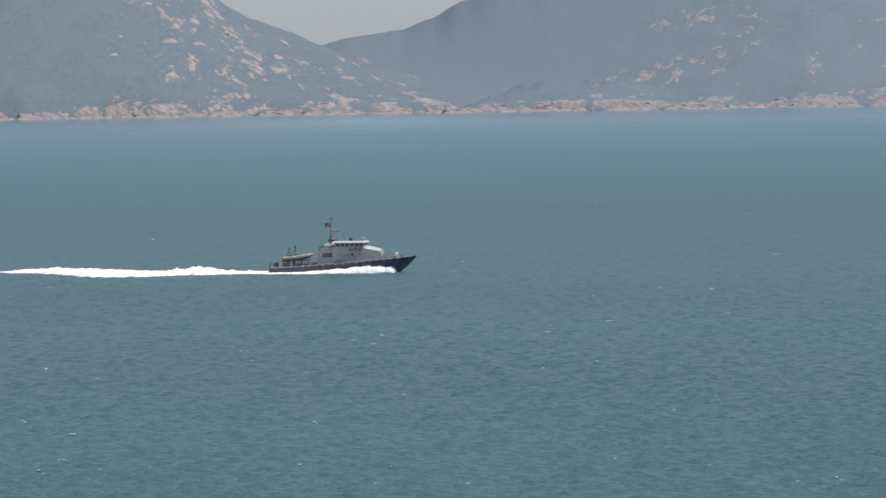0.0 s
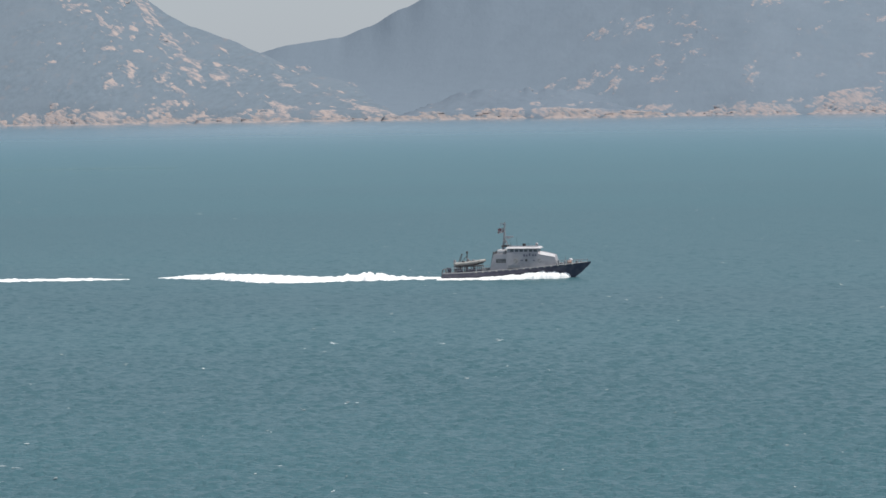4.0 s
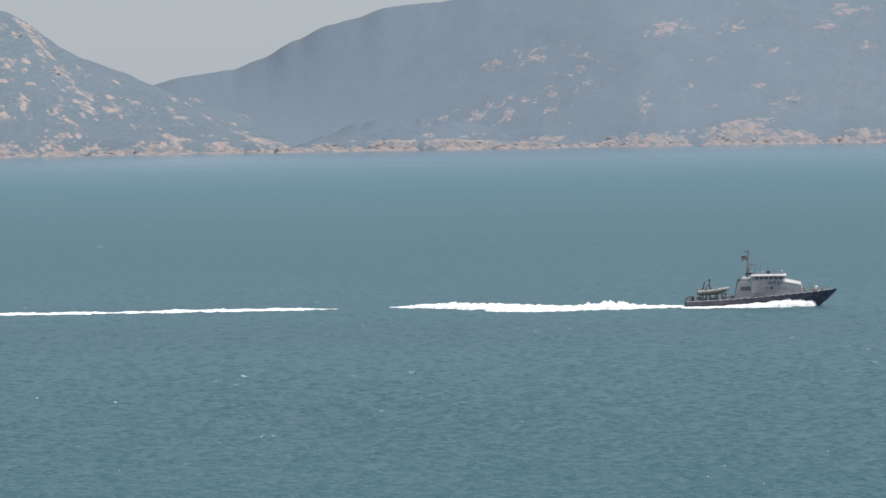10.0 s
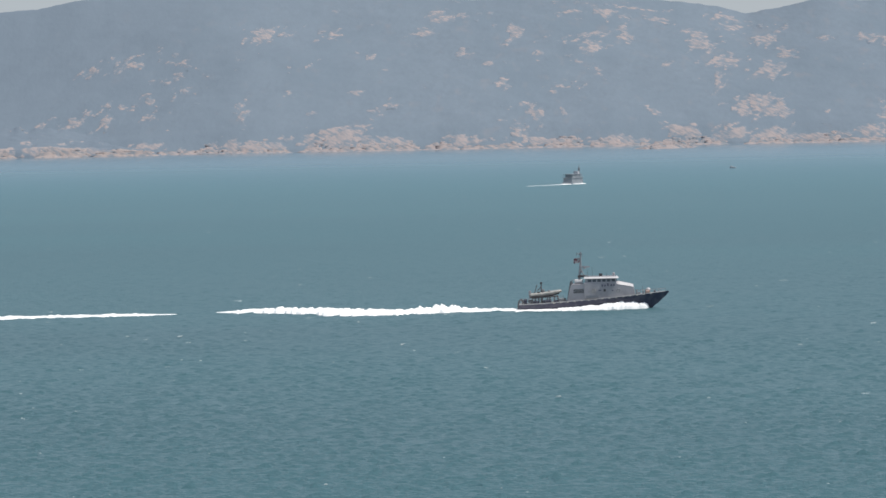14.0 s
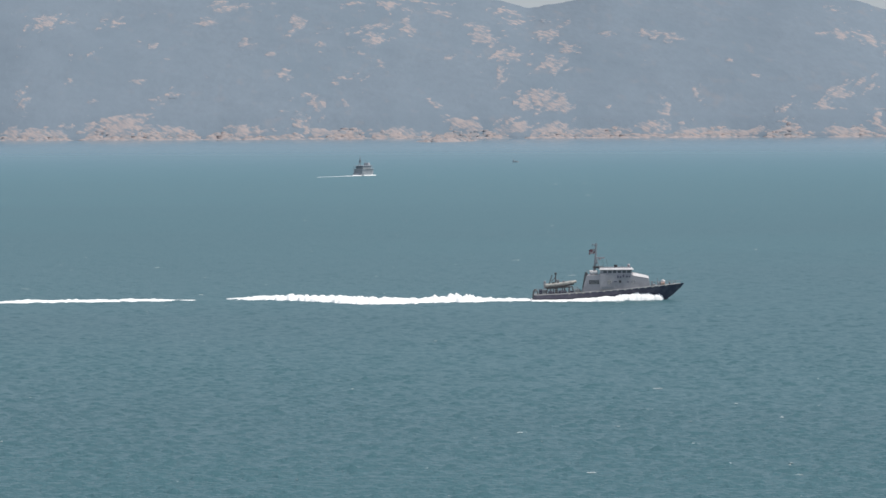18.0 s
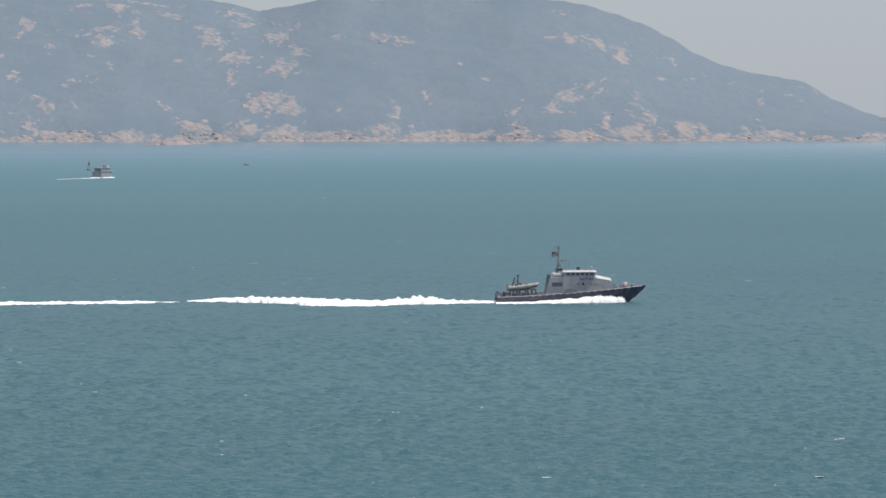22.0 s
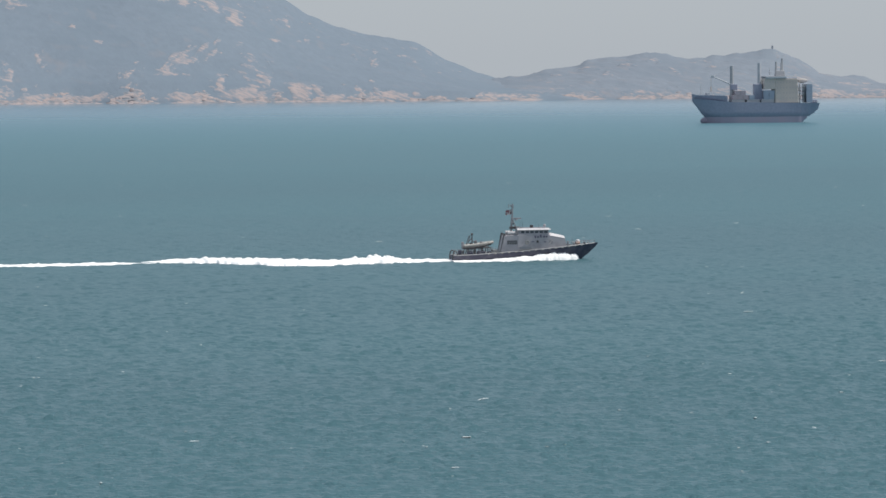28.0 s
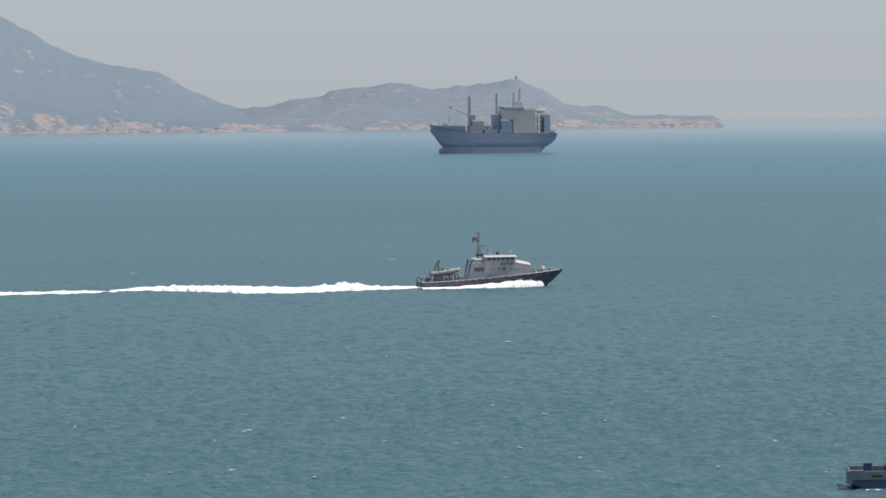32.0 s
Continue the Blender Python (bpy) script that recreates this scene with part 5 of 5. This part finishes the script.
    box(bm, -9.4, -7.8, -0.25, 0.25, 27.6, 27.9)
    part("radar_mast", bm, SHIP_GREY, ship)
    # open stair tower between the house and the after containers
    for z in range(5):
        part("stair_landing", box(bmesh.new(), -27.2, -24.2, -5.2, 5.2, 11.4 + z * 2.3, 11.6 + z * 2.3, 0.04), SHIP_GREY, ship)
        if z < 4:
            for s in (-1, 1):
                a, b = (-26.9, -24.5) if (z + (s > 0)) % 2 else (-24.5, -26.9)
                part("stair_flight", rod(bmesh.new(), (a, s * 5.0, 11.6 + z * 2.3), (b, s * 5.0, 13.7 + z * 2.3), 0.25, sides=6), CRATE_PALE if z % 2 else CRATE_RED, ship)
    for x in (-27.0, -24.4):
        for y in (-5.0, 5.0):
            part("stair_post", rod(bmesh.new(), (x, y, 10.8), (x, y, 21.8), 0.16, sides=6), CRATE_PALE, ship)
    # cranes
    for x, h, boom in ((13.0, 31.7, (23.8, 25.9)), (-2.7, 33.2, None)):
        bm = rod(bmesh.new(), (x, 0, 12), (x, 0, h), 1.15, 0.95, 12)
        crane = part("crane_post", bm, SHIP_DARK if boom else SHIP_GREY, ship, "dark deck crane post" if boom else "blue-grey deck crane post")
        house = box(bmesh.new(), x - (3.0 if boom else 1.4), x + (0.9 if boom else 3.3), -1.6, 1.6, 18.4 if boom else 12.6, 21.6, 0.25)
        part("crane_house", house, SHIP_BLUE, crane, "blue-grey crane house")
        if boom:
            bm = bmesh.new()
            for y in (-0.6, 0.6):
                rod(bm, (x, y, 21.2), (boom[0], y * 0.5, boom[1]), 0.4, 0.3, 8)
            box(bm, boom[0] - 0.8, boom[0] + 0.9, -0.7, 0.7, boom[1] - 0.7, boom[1] + 0.7, 0.1)
            part("crane_boom", bm, SHIP_GREY, crane, "grey crane boom")
            part("crane_wire", rod(bmesh.new(), (x, 0, h - 0.4), (boom[0], 0, boom[1]), 0.07, sides=6), SHIP_GREY, crane)
            bm = rod(bmesh.new(), (boom[0] + 0.9, 0, boom[1] - 0.6), (boom[0] + 1.0, 0, 20.2), 0.12, sides=6)
            box(bm, boom[0] + 0.5, boom[0] + 1.5, -0.4, 0.4, 17.4, 20.2, 0.15)
            part("crane_hook", bm, SHIP_CREAM, crane, "pale hook block on its wire")
    # containers on deck, each a thing of its own
    at, cargo = ship_pose(32.0), []

    def crate(x0, x1, y0, y1, z0, z1, m):
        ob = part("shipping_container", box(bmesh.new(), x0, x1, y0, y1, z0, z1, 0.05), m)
        ob.matrix_world = at
        colour = {CRATE_RED: "rust red", CRATE_BLUE: "dark blue"}.get(m, "pale grey")
        tagged(ob, colour + " steel shipping container stowed on the cargo ship", "container", "containers on the cargo ship")
        cargo.append(ob)
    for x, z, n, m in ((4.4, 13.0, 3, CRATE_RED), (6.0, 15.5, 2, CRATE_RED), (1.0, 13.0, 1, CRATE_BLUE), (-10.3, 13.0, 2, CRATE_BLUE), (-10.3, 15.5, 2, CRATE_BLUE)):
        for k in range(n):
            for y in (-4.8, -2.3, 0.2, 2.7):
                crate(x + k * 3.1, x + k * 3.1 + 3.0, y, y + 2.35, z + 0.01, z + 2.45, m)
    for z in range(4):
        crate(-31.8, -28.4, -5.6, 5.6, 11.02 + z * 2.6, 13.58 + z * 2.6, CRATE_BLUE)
    bm = ball(bmesh.new(), (-28.2, -4.6, 23.2), 3.2, 1.3, 1.3)
    part("lifeboat", bm, CRATE_PALE, ship, "pale enclosed lifeboat", smooth=True)
    part("stern_rail", tube(bmesh.new(), [(-32, -5.4, 11.8), (-35.2, -4.4, 11.6), (-35.4, 4.4, 11.6), (-32, 5.4, 11.8)], 0.15, 6), SHIP_GREY, ship)
    part("poop_house", box(bmesh.new(), -35, -32.6, -3.8, 3.8, 10.4, 12.6, 0.2), SHIP_BLUE, ship)
    ship.matrix_world = at
    return [ship] + cargo


def ferry():
    """A small two-deck ferry, x forward, origin amidships at the waterline."""
    f = thing("ferry", "small grey two-deck ferry under way with a foam trail", "ferry")
    lines = [(-7, 2.4, 2.2, 1.2, -0.3), (-5, 2.7, 2.5, 1.2, -0.5), (0, 2.9, 2.7, 1.25, -0.6), (4, 2.5, 2.0, 1.5, -0.6), (6, 1.3, 0.7, 1.75, -0.3), (7, 0.15, 0.05, 1.9, 0.6)]
    secs = []
    for k in range(29):
        x = -7 + 14 * k / 28
        hb, hw, zd, zk = between(lines, x)
        pts = [(x, -hb, zd), (x, -hw, 0.25 if zk < 0.2 else zk + 0.2), (x, 0, zk)]
        secs.append(pts + [(p[0], -p[1], p[2]) for p in pts[1::-1]])
    part("hull", loft(bmesh.new(), secs), FERRY_GREY, f, "dark grey hull")
    part("lower_deck_house", box(bmesh.new(), -6.2, 3.8, -2.35, 2.35, 1.2, 3.0, 0.08), FERRY_GREY, f, "grey lower saloon")
    for k in range(8):
        for s in (-1, 1):
            part("window", box(bmesh.new(), -5.8 + k * 1.15, -5.0 + k * 1.15, s * 2.33 - 0.06, s * 2.33 + 0.06, 1.95, 2.6), FERRY_PANE, f)
    for y in (-1.6, -0.3, 1.0):
        part("window", box(bmesh.new(), -6.26, -6.15, y, y + 0.8, 1.9, 2.6), FERRY_PANE, f)
    part("upper_deck", box(bmesh.new(), -6.9, 4.4, -2.7, 2.7, 3.0, 3.18, 0.05), FERRY_PALE, f, "white upper deck")
    part("upper_saloon", box(bmesh.new(), -4.8, 2.8, -2.0, 2.0, 3.18, 4.6, 0.08), FERRY_GREY, f, "shaded upper saloon")
    part("canopy", box(bmesh.new(), -6.4, 3.6, -2.5, 2.5, 4.6, 4.75, 0.04), FERRY_GREY, f, "grey canopy roof")
    for k in range(5):
        for s in (-1, 1):
            part("canopy_post", rod(bmesh.new(), (-6.1 + k * 2.3, s * 2.4, 3.1), (-6.1 + k * 2.3, s * 2.4, 4.65), 0.06, sides=6), FERRY_PALE, f)
    part("wheelhouse", box(bmesh.new(), 1.2, 3.2, -1.2, 1.2, 4.7, 6.0, 0.08, (0.1, -0.3, 0.1, -0.1)), FERRY_PALE, f, "pale wheelhouse")
    part("mast", rod(bmesh.new(), (1.0, 0, 4.7), (0.8, 0, 7.6), 0.07, 0.04), FERRY_GREY, f)
    for s in (-1, 1):
        part("rail", tube(bmesh.new(), [(-6.8, s * 2.6, 3.95), (-5.0, s * 2.6, 3.95), (4.2, s * 2.6, 3.95)], 0.04, 6), FERRY_PALE, f)
    return f


def ferry_wake():
    w = thing("ferry_wake", "thin white foam trail behind the small ferry", "wake")
    table = [(-8.5, -0.8, 0.8, 0.12), (-5, -3.8, 3.0, 0.3), (3, -4.0, 3.2, 0.2), (8, -2.4, 2.2, 0.25), (12, -1.0, 1.0, 0.14), (20, -0.5, 0.5, 0.03), (34, -0.3, 0.3, 0.01), (44, -0.15, 0.15, 0.0)]
    foam_strip("foam_band", table, -8.5, 9, w, 51.0, 0.4, 9)
    foam_strip("foam_trail", table, 9, 28, w, 53.0, 0.5, 7, 0.7)
    foam_strip("thin_foam_trail", table, 28, 44, w, 55.0, 0.5, 7, 0.8)
    return w


def buoy():
    b = thing("channel_buoy", "slim brown channel buoy with a tall tapering tower", "buoy")
    bm = rod(bmesh.new(), (0, 0, -0.4), (0, 0, 0.7), 1.15, 1.15, 16)
    part("float", bm, BUOY_BROWN, b, "dark round float")
    bm = bmesh.new()
    for k in range(4):
        a = k * math.tau / 4 + 0.5
        rod(bm, (0.8 * math.cos(a), 0.8 * math.sin(a), 0.7), (0.22 * math.cos(a), 0.22 * math.sin(a), 4.6), 0.09, 0.07, 6)
    for z, r in ((1.8, 0.62), (3.0, 0.45), (4.2, 0.28)):
        for k in range(4):
            a, c = k * math.tau / 4 + 0.5, (k + 1) * math.tau / 4 + 0.5
            rod(bm, (r * math.cos(a), r * math.sin(a), z), (r * math.cos(c), r * math.sin(c), z), 0.05, sides=5)
    part("tower", bm, BUOY_BROWN, b, "brown lattice tower")
    bm = rod(bmesh.new(), (0, 0, 4.5), (0, 0, 5.2), 0.25, 0.2, 10)
    rod(bm, (0, 0, 5.2), (0, 0, 6.2), 0.08, 0.05)
    part("lantern", bm, SHIP_DARK, b)
    bm = box(bmesh.new(), -0.5, 0.5, -0.05, 0.05, 2.6, 3.9)
    box(bm, -0.05, 0.05, -0.5, 0.5, 2.6, 3.9)
    part("radar_reflector", bm, BUOY_BROWN, b)
    bb, r = radians(2.105), 2325
    b.matrix_world = pose(r * math.sin(bb), r * math.cos(bb), 0, 0, 2, 20)
    return b


def skiff():
    k = thing("fishing_sampan", "small dark open fishing sampan on the water", "boat")
    secs = []
    for i in range(15):
        x = -1.9 + 3.8 * i / 14
        hb = 0.75 * (1 - (max(0, x - 0.2) / 1.75) ** 2)
        zd = 0.45 + 0.12 * x * x * 0.5
        pts = [(x, -max(0.03, hb), zd), (x, -max(0.02, hb * 0.7), -0.05), (x, 0, -0.15)]
        secs.append(pts + [(p[0], -p[1], p[2]) for p in pts[1::-1]])
    part("hull", loft(bmesh.new(), secs), SHIP_GREY, k, "dark wooden hull")
    part("engine_box", box(bmesh.new(), -1.5, -0.9, -0.3, 0.3, 0.4, 1.35, 0.08), SHIP_DARK, k)
    part("net_pile", ball(bmesh.new(), (0.1, 0, 0.6), 0.6, 0.45, 0.3), BUOY_BROWN, k, "brown heap of net", smooth=True)
    part("pole", rod(bmesh.new(), (-1.2, 0, 0.5), (-1.5, 0, 2.0), 0.05), SHIP_DARK, k)
    return k


def work_barge():
    """A work vessel of which the after end is seen; x to its bow, origin at its after end on the waterline."""
    w = thing("work_barge", "grey and blue work barge lying low in the water", "barge")
    secs = []
    for x, hb, zb, zt in ((0.06, 2.6, 0.55, 0.95), (0.35, 2.7, 0.3, 0.95), (1.5, 2.75, -0.3, 0.95), (6, 2.8, -0.8, 0.95), (14, 2.8, -0.8, 1.0), (17, 2.2, -0.7, 1.2), (18.5, 0.6, -0.2, 1.5)):
        secs.append([(x, -hb, zt), (x, -hb, zb + 0.25), (x, -hb * 0.85, zb), (x, hb * 0.85, zb), (x, hb, zb + 0.25), (x, hb, zt)])
    part("hull", loft(bmesh.new(), secs), BARGE_BLUE, w, "deep blue lower hull")
    bm = box(bmesh.new(), 0.0, 17.6, -2.9, -2.74, 0.9, 1.72, 0.04)
    box(bm, 0.0, 17.6, 2.74, 2.9, 0.9, 1.72, 0.04)
    box(bm, 0.0, 0.16, -2.735, 2.735, 0.9, 1.72, 0.04)
    box(bm, 17.44, 17.6, -2.735, 2.735, 0.9, 1.72, 0.04)
    upper = part("bulwark", bm, BARGE_GREY, w, "scuffed grey bulwark")
    part("deck", box(bmesh.new(), 0.17, 17.43, -2.73, 2.73, 0.97, 1.15, 0.01), DECK_BROWN, w, "dull brown deck")
    for x in (2.0, 6.2, 10.4):
        part("freeing_port", box(bmesh.new(), x, x + 1.0, -2.95, -2.86, 1.15, 1.35), DARK, upper, "dark slot")
    part("fender_corner", rod(bmesh.new(), (0.05, -2.55, 0.55), (0.05, -2.55, 1.7), 0.36, 0.36, 12), BARGE_GREY, w)
    part("cap_rail", box(bmesh.new(), 0.02, 1.25, -2.92, -2.7, 1.722, 1.79, 0.02), WHITE, w, "white capping strip")
    part("vent_house", box(bmesh.new(), 1.35, 2.1, -1.7, -0.9, 1.15, 2.28, 0.05), BARGE_BLUE, w, "bright blue vent box")
    part("vent_cap", box(bmesh.new(), 1.28, 2.17, -1.77, -0.83, 2.28, 2.34, 0.02), BARGE_BLUE, w)
    for k in range(5):
        y = -2.2 + k * 0.5
        part("pipe", rod(bmesh.new(), (3.0 + 0.3 * k, y, 1.33), (12.0, y, 1.33), 0.17, sides=8), RUST, w, "rusty pipe")
    part("hatch", box(bmesh.new(), 4.2, 8.8, -1.6, 1.8, 1.15, 2.05, 0.08), DECK_BROWN, w, "rust brown hatch")
    part("winch", rod(bmesh.new(), (3.7, -0.6, 1.75), (3.7, 0.9, 1.75), 0.4, sides=12), DARK, w)
    part("wheelhouse", box(bmesh.new(), 12.2, 15.2, -1.7, 1.7, 1.15, 4.4, 0.1), WHITE, w, "white wheelhouse")
    bb, r = radians(20.03), 410.5
    w.matrix_world = pose(r * math.sin(bb), r * math.cos(bb), 0, 0, 0, -17)
    return w


def barge_foam():
    w = thing("barge_foam", "thin foam line along the barge waterline", "foam")
    ob = foam_strip("foam_band", [(-9, -2.95, -2.9, 0.0), (-6, -3.0, -2.85, 0.02), (-2, -3.05, -2.8, 0.03), (-0.6, -2.95, -2.88, 0.0)], -9, -0.6, w, 61.0, 0.15, 7)
    w.matrix_world = bpy.data.objects["work_barge"].matrix_world
    return w


rock_islet()
hilltop_hut()
SHIP = cargo_ship()
FERRY, FERRY_WAKE = ferry(), ferry_wake()
buoy()
SKIFF = skiff()
work_barge()
barge_foam()


# ---------------------------------------------------------------- whitecaps
def whitecaps(seed, count):
    rnd = random.Random(seed)
    verts, faces = [], []
    for _ in range(count):
        if verts and rnd.random() < 0.35:        # a second fleck beside the last
            b, r = b + rnd.uniform(-0.5, 0.5) / r, r + rnd.uniform(-1.5, 1.5)
        else:
            b = radians(rnd.uniform(-13.5, 21.5))
            r = 395 * (2300 / 395) ** (rnd.random() ** 1.35)
        w = rnd.uniform(0.04, 0.2) * (r / 500) ** 0.7 * (3.0 if rnd.random() < 0.12 else 1)
        h, d = rnd.uniform(0.005, 0.03) * (r / 500) ** 0.5, rnd.uniform(0.08, 0.3)
        x0, y0, n = r * math.sin(b), r * math.cos(b), 7
        z0 = float(wave_height(np.array([x0]), np.array([y0]))[0])
        n0 = len(verts)
        for k in range(n):
            f = 2 * k / (n - 1) - 1
            top = h * max(0.05, 1 - f * f) * rnd.uniform(0.4, 1.2)
            x = x0 + f * w
            verts += [(x, y0 - d + rnd.uniform(-0.08, 0.08), z0), (x, y0, z0 + top + 0.03), (x, y0 + d, z0)]
        for k in range(n - 1):
            a = n0 + 3 * k
            faces += [(a, a + 3, a + 4, a + 1), (a + 1, a + 4, a + 5, a + 2)]
    me = bpy.data.meshes.new("whitecaps")
    me.from_pydata(verts, [], faces)
    me.materials.append(FLECK)
    ob = new("whitecaps", me)
    return tagged(ob, "small white foam flecks on the wave crests", "foam", kind="stuff")


def tide_line():
    """Scum gathered in a long thin line where two currents meet."""
    rnd = random.Random(17)
    verts, faces = [], []
    for k in range(150):
        b = radians(-12.2 + 2.6 * (k + rnd.random()) / 150)
        r = 1900 + 7 * math.sin(b * 160) + rnd.gauss(0, 2.5)
        w, d, n0 = rnd.uniform(0.4, 1.7), rnd.uniform(1.5, 5.0), len(verts)
        x0, y0 = r * math.sin(b), r * math.cos(b)
        verts.append((x0, y0, 0.1))
        for j in range(8):
            a, q = j * math.tau / 8, rnd.uniform(0.7, 1.2)
            verts.append((x0 + w * q * math.cos(a), y0 + d * q * math.sin(a), 0.06))
        faces += [(n0, n0 + 1 + j, n0 + 1 + (j + 1) % 8) for j in range(8)]
    me = bpy.data.meshes.new("tide_line")
    me.from_pydata(verts, [], faces)
    me.materials.append(SCUM)
    return tagged(new("tide_line", me), "thin pale line of scum drifting on the sea", "foam", kind="stuff")


tide_line()
CAPS = [whitecaps(70 + k, 280) for k in range(4)]


# ---------------------------------------------------------------- what moves
BOW = [(0.0, -104.45), (1.0, -93.3), (2.0, -82.55), (3.0, -71.65), (3.5, -66.2), (5.5, -44.76), (6.0, -39.41), (7.0, -28.65), (8.0, -17.93), (9.0, -7.16),
       (10.0, 3.24), (11.0, 13.81), (12.0, 24.41), (13.0, 34.99), (14.0, 45.5), (15.0, 56.11), (15.5, 61.33), (17.5, 82.75), (18.0, 88.03), (19.0, 98.65),
       (20.0, 108.98), (21.0, 119.75), (22.0, 130.3), (23.0, 140.67), (24.0, 151.09), (25.0, 161.4), (26.0, 171.68), (26.5, 176.82), (28.5, 197.55),
       (29.0, 202.7), (30.0, 213.14), (31.0, 223.42), (32.0, 233.84)]


CLOSING = [(0, 0), (5.5, 1), (8.5, -3), (12, -3.5), (14.5, -1), (18, 0), (19.5, 7), (20.5, 7), (22, 4), (24, 2), (26, 8), (32, 8)]     # seconds, metres ahead


def boat_pose(x, pitch=0.0):
    turn = math.degrees(math.atan(-0.0554))
    c, s = math.cos(radians(turn)), math.sin(radians(turn))
    y = 808.19 - 0.0554 * x
    return pose(x - 27.1 * c, y - 27.1 * s, 0, 0, pitch, turn)


def motions():
    for ob in SHIP:
        walk(ob, [(t, ship_pose(t)) for t in (0.0, 8.0, 16.0, 24.0, 32.0)])
    rows = [(t, boat_pose(x)) for t, x in BOW]
    for ob in (WAKE_FOAM, BOW_WAVE):
        walk(ob, rows)
    # the old foam lags a little, then closes up with the wake
    rows = [(t, boat_pose(x + between(CLOSING, t)[0])) for t, x in BOW]
    walk(WAKE_TRAIL, rows)
    rows = [(t, boat_pose(x, 0.18 * math.sin(1.7 * t))) for t, x in BOW]
    for ob in (BOAT, TENDER):
        walk(ob, rows)
    # the ferry draws slowly away
    rows = []
    for t in (0, 8, 16, 24, 32):
        b, r = radians(2.015 + 0.0305 * (t - 13)), 2072 + 2.4 * (t - 10)
        rows.append((t, pose(r * math.sin(b), r * math.cos(b), 0, 0, 0, 58)))
    walk(FERRY, rows)
    walk(FERRY_WAKE, rows)
    rows = []
    for t in (0, 16, 32):
        b = radians(4.075 + 0.0062 * (t - 13))
        rows.append((t, pose(2485 * math.sin(b), 2485 * math.cos(b), 0, 0, 0, 25)))
    walk(SKIFF, rows)
    # the swell carries its foam flecks along
    for k, ob in enumerate(CAPS):
        walk(ob, [(t, pose(0.45 * t, -0.3 * t, 0.06 * math.sin(2.1 * t + 1.6 * k) - 0.02)) for t in range(33)])
    walk(waves, [(t, pose(0.45 * t, -0.3 * t, 0)) for t in (0, 16, 32)])


motions()
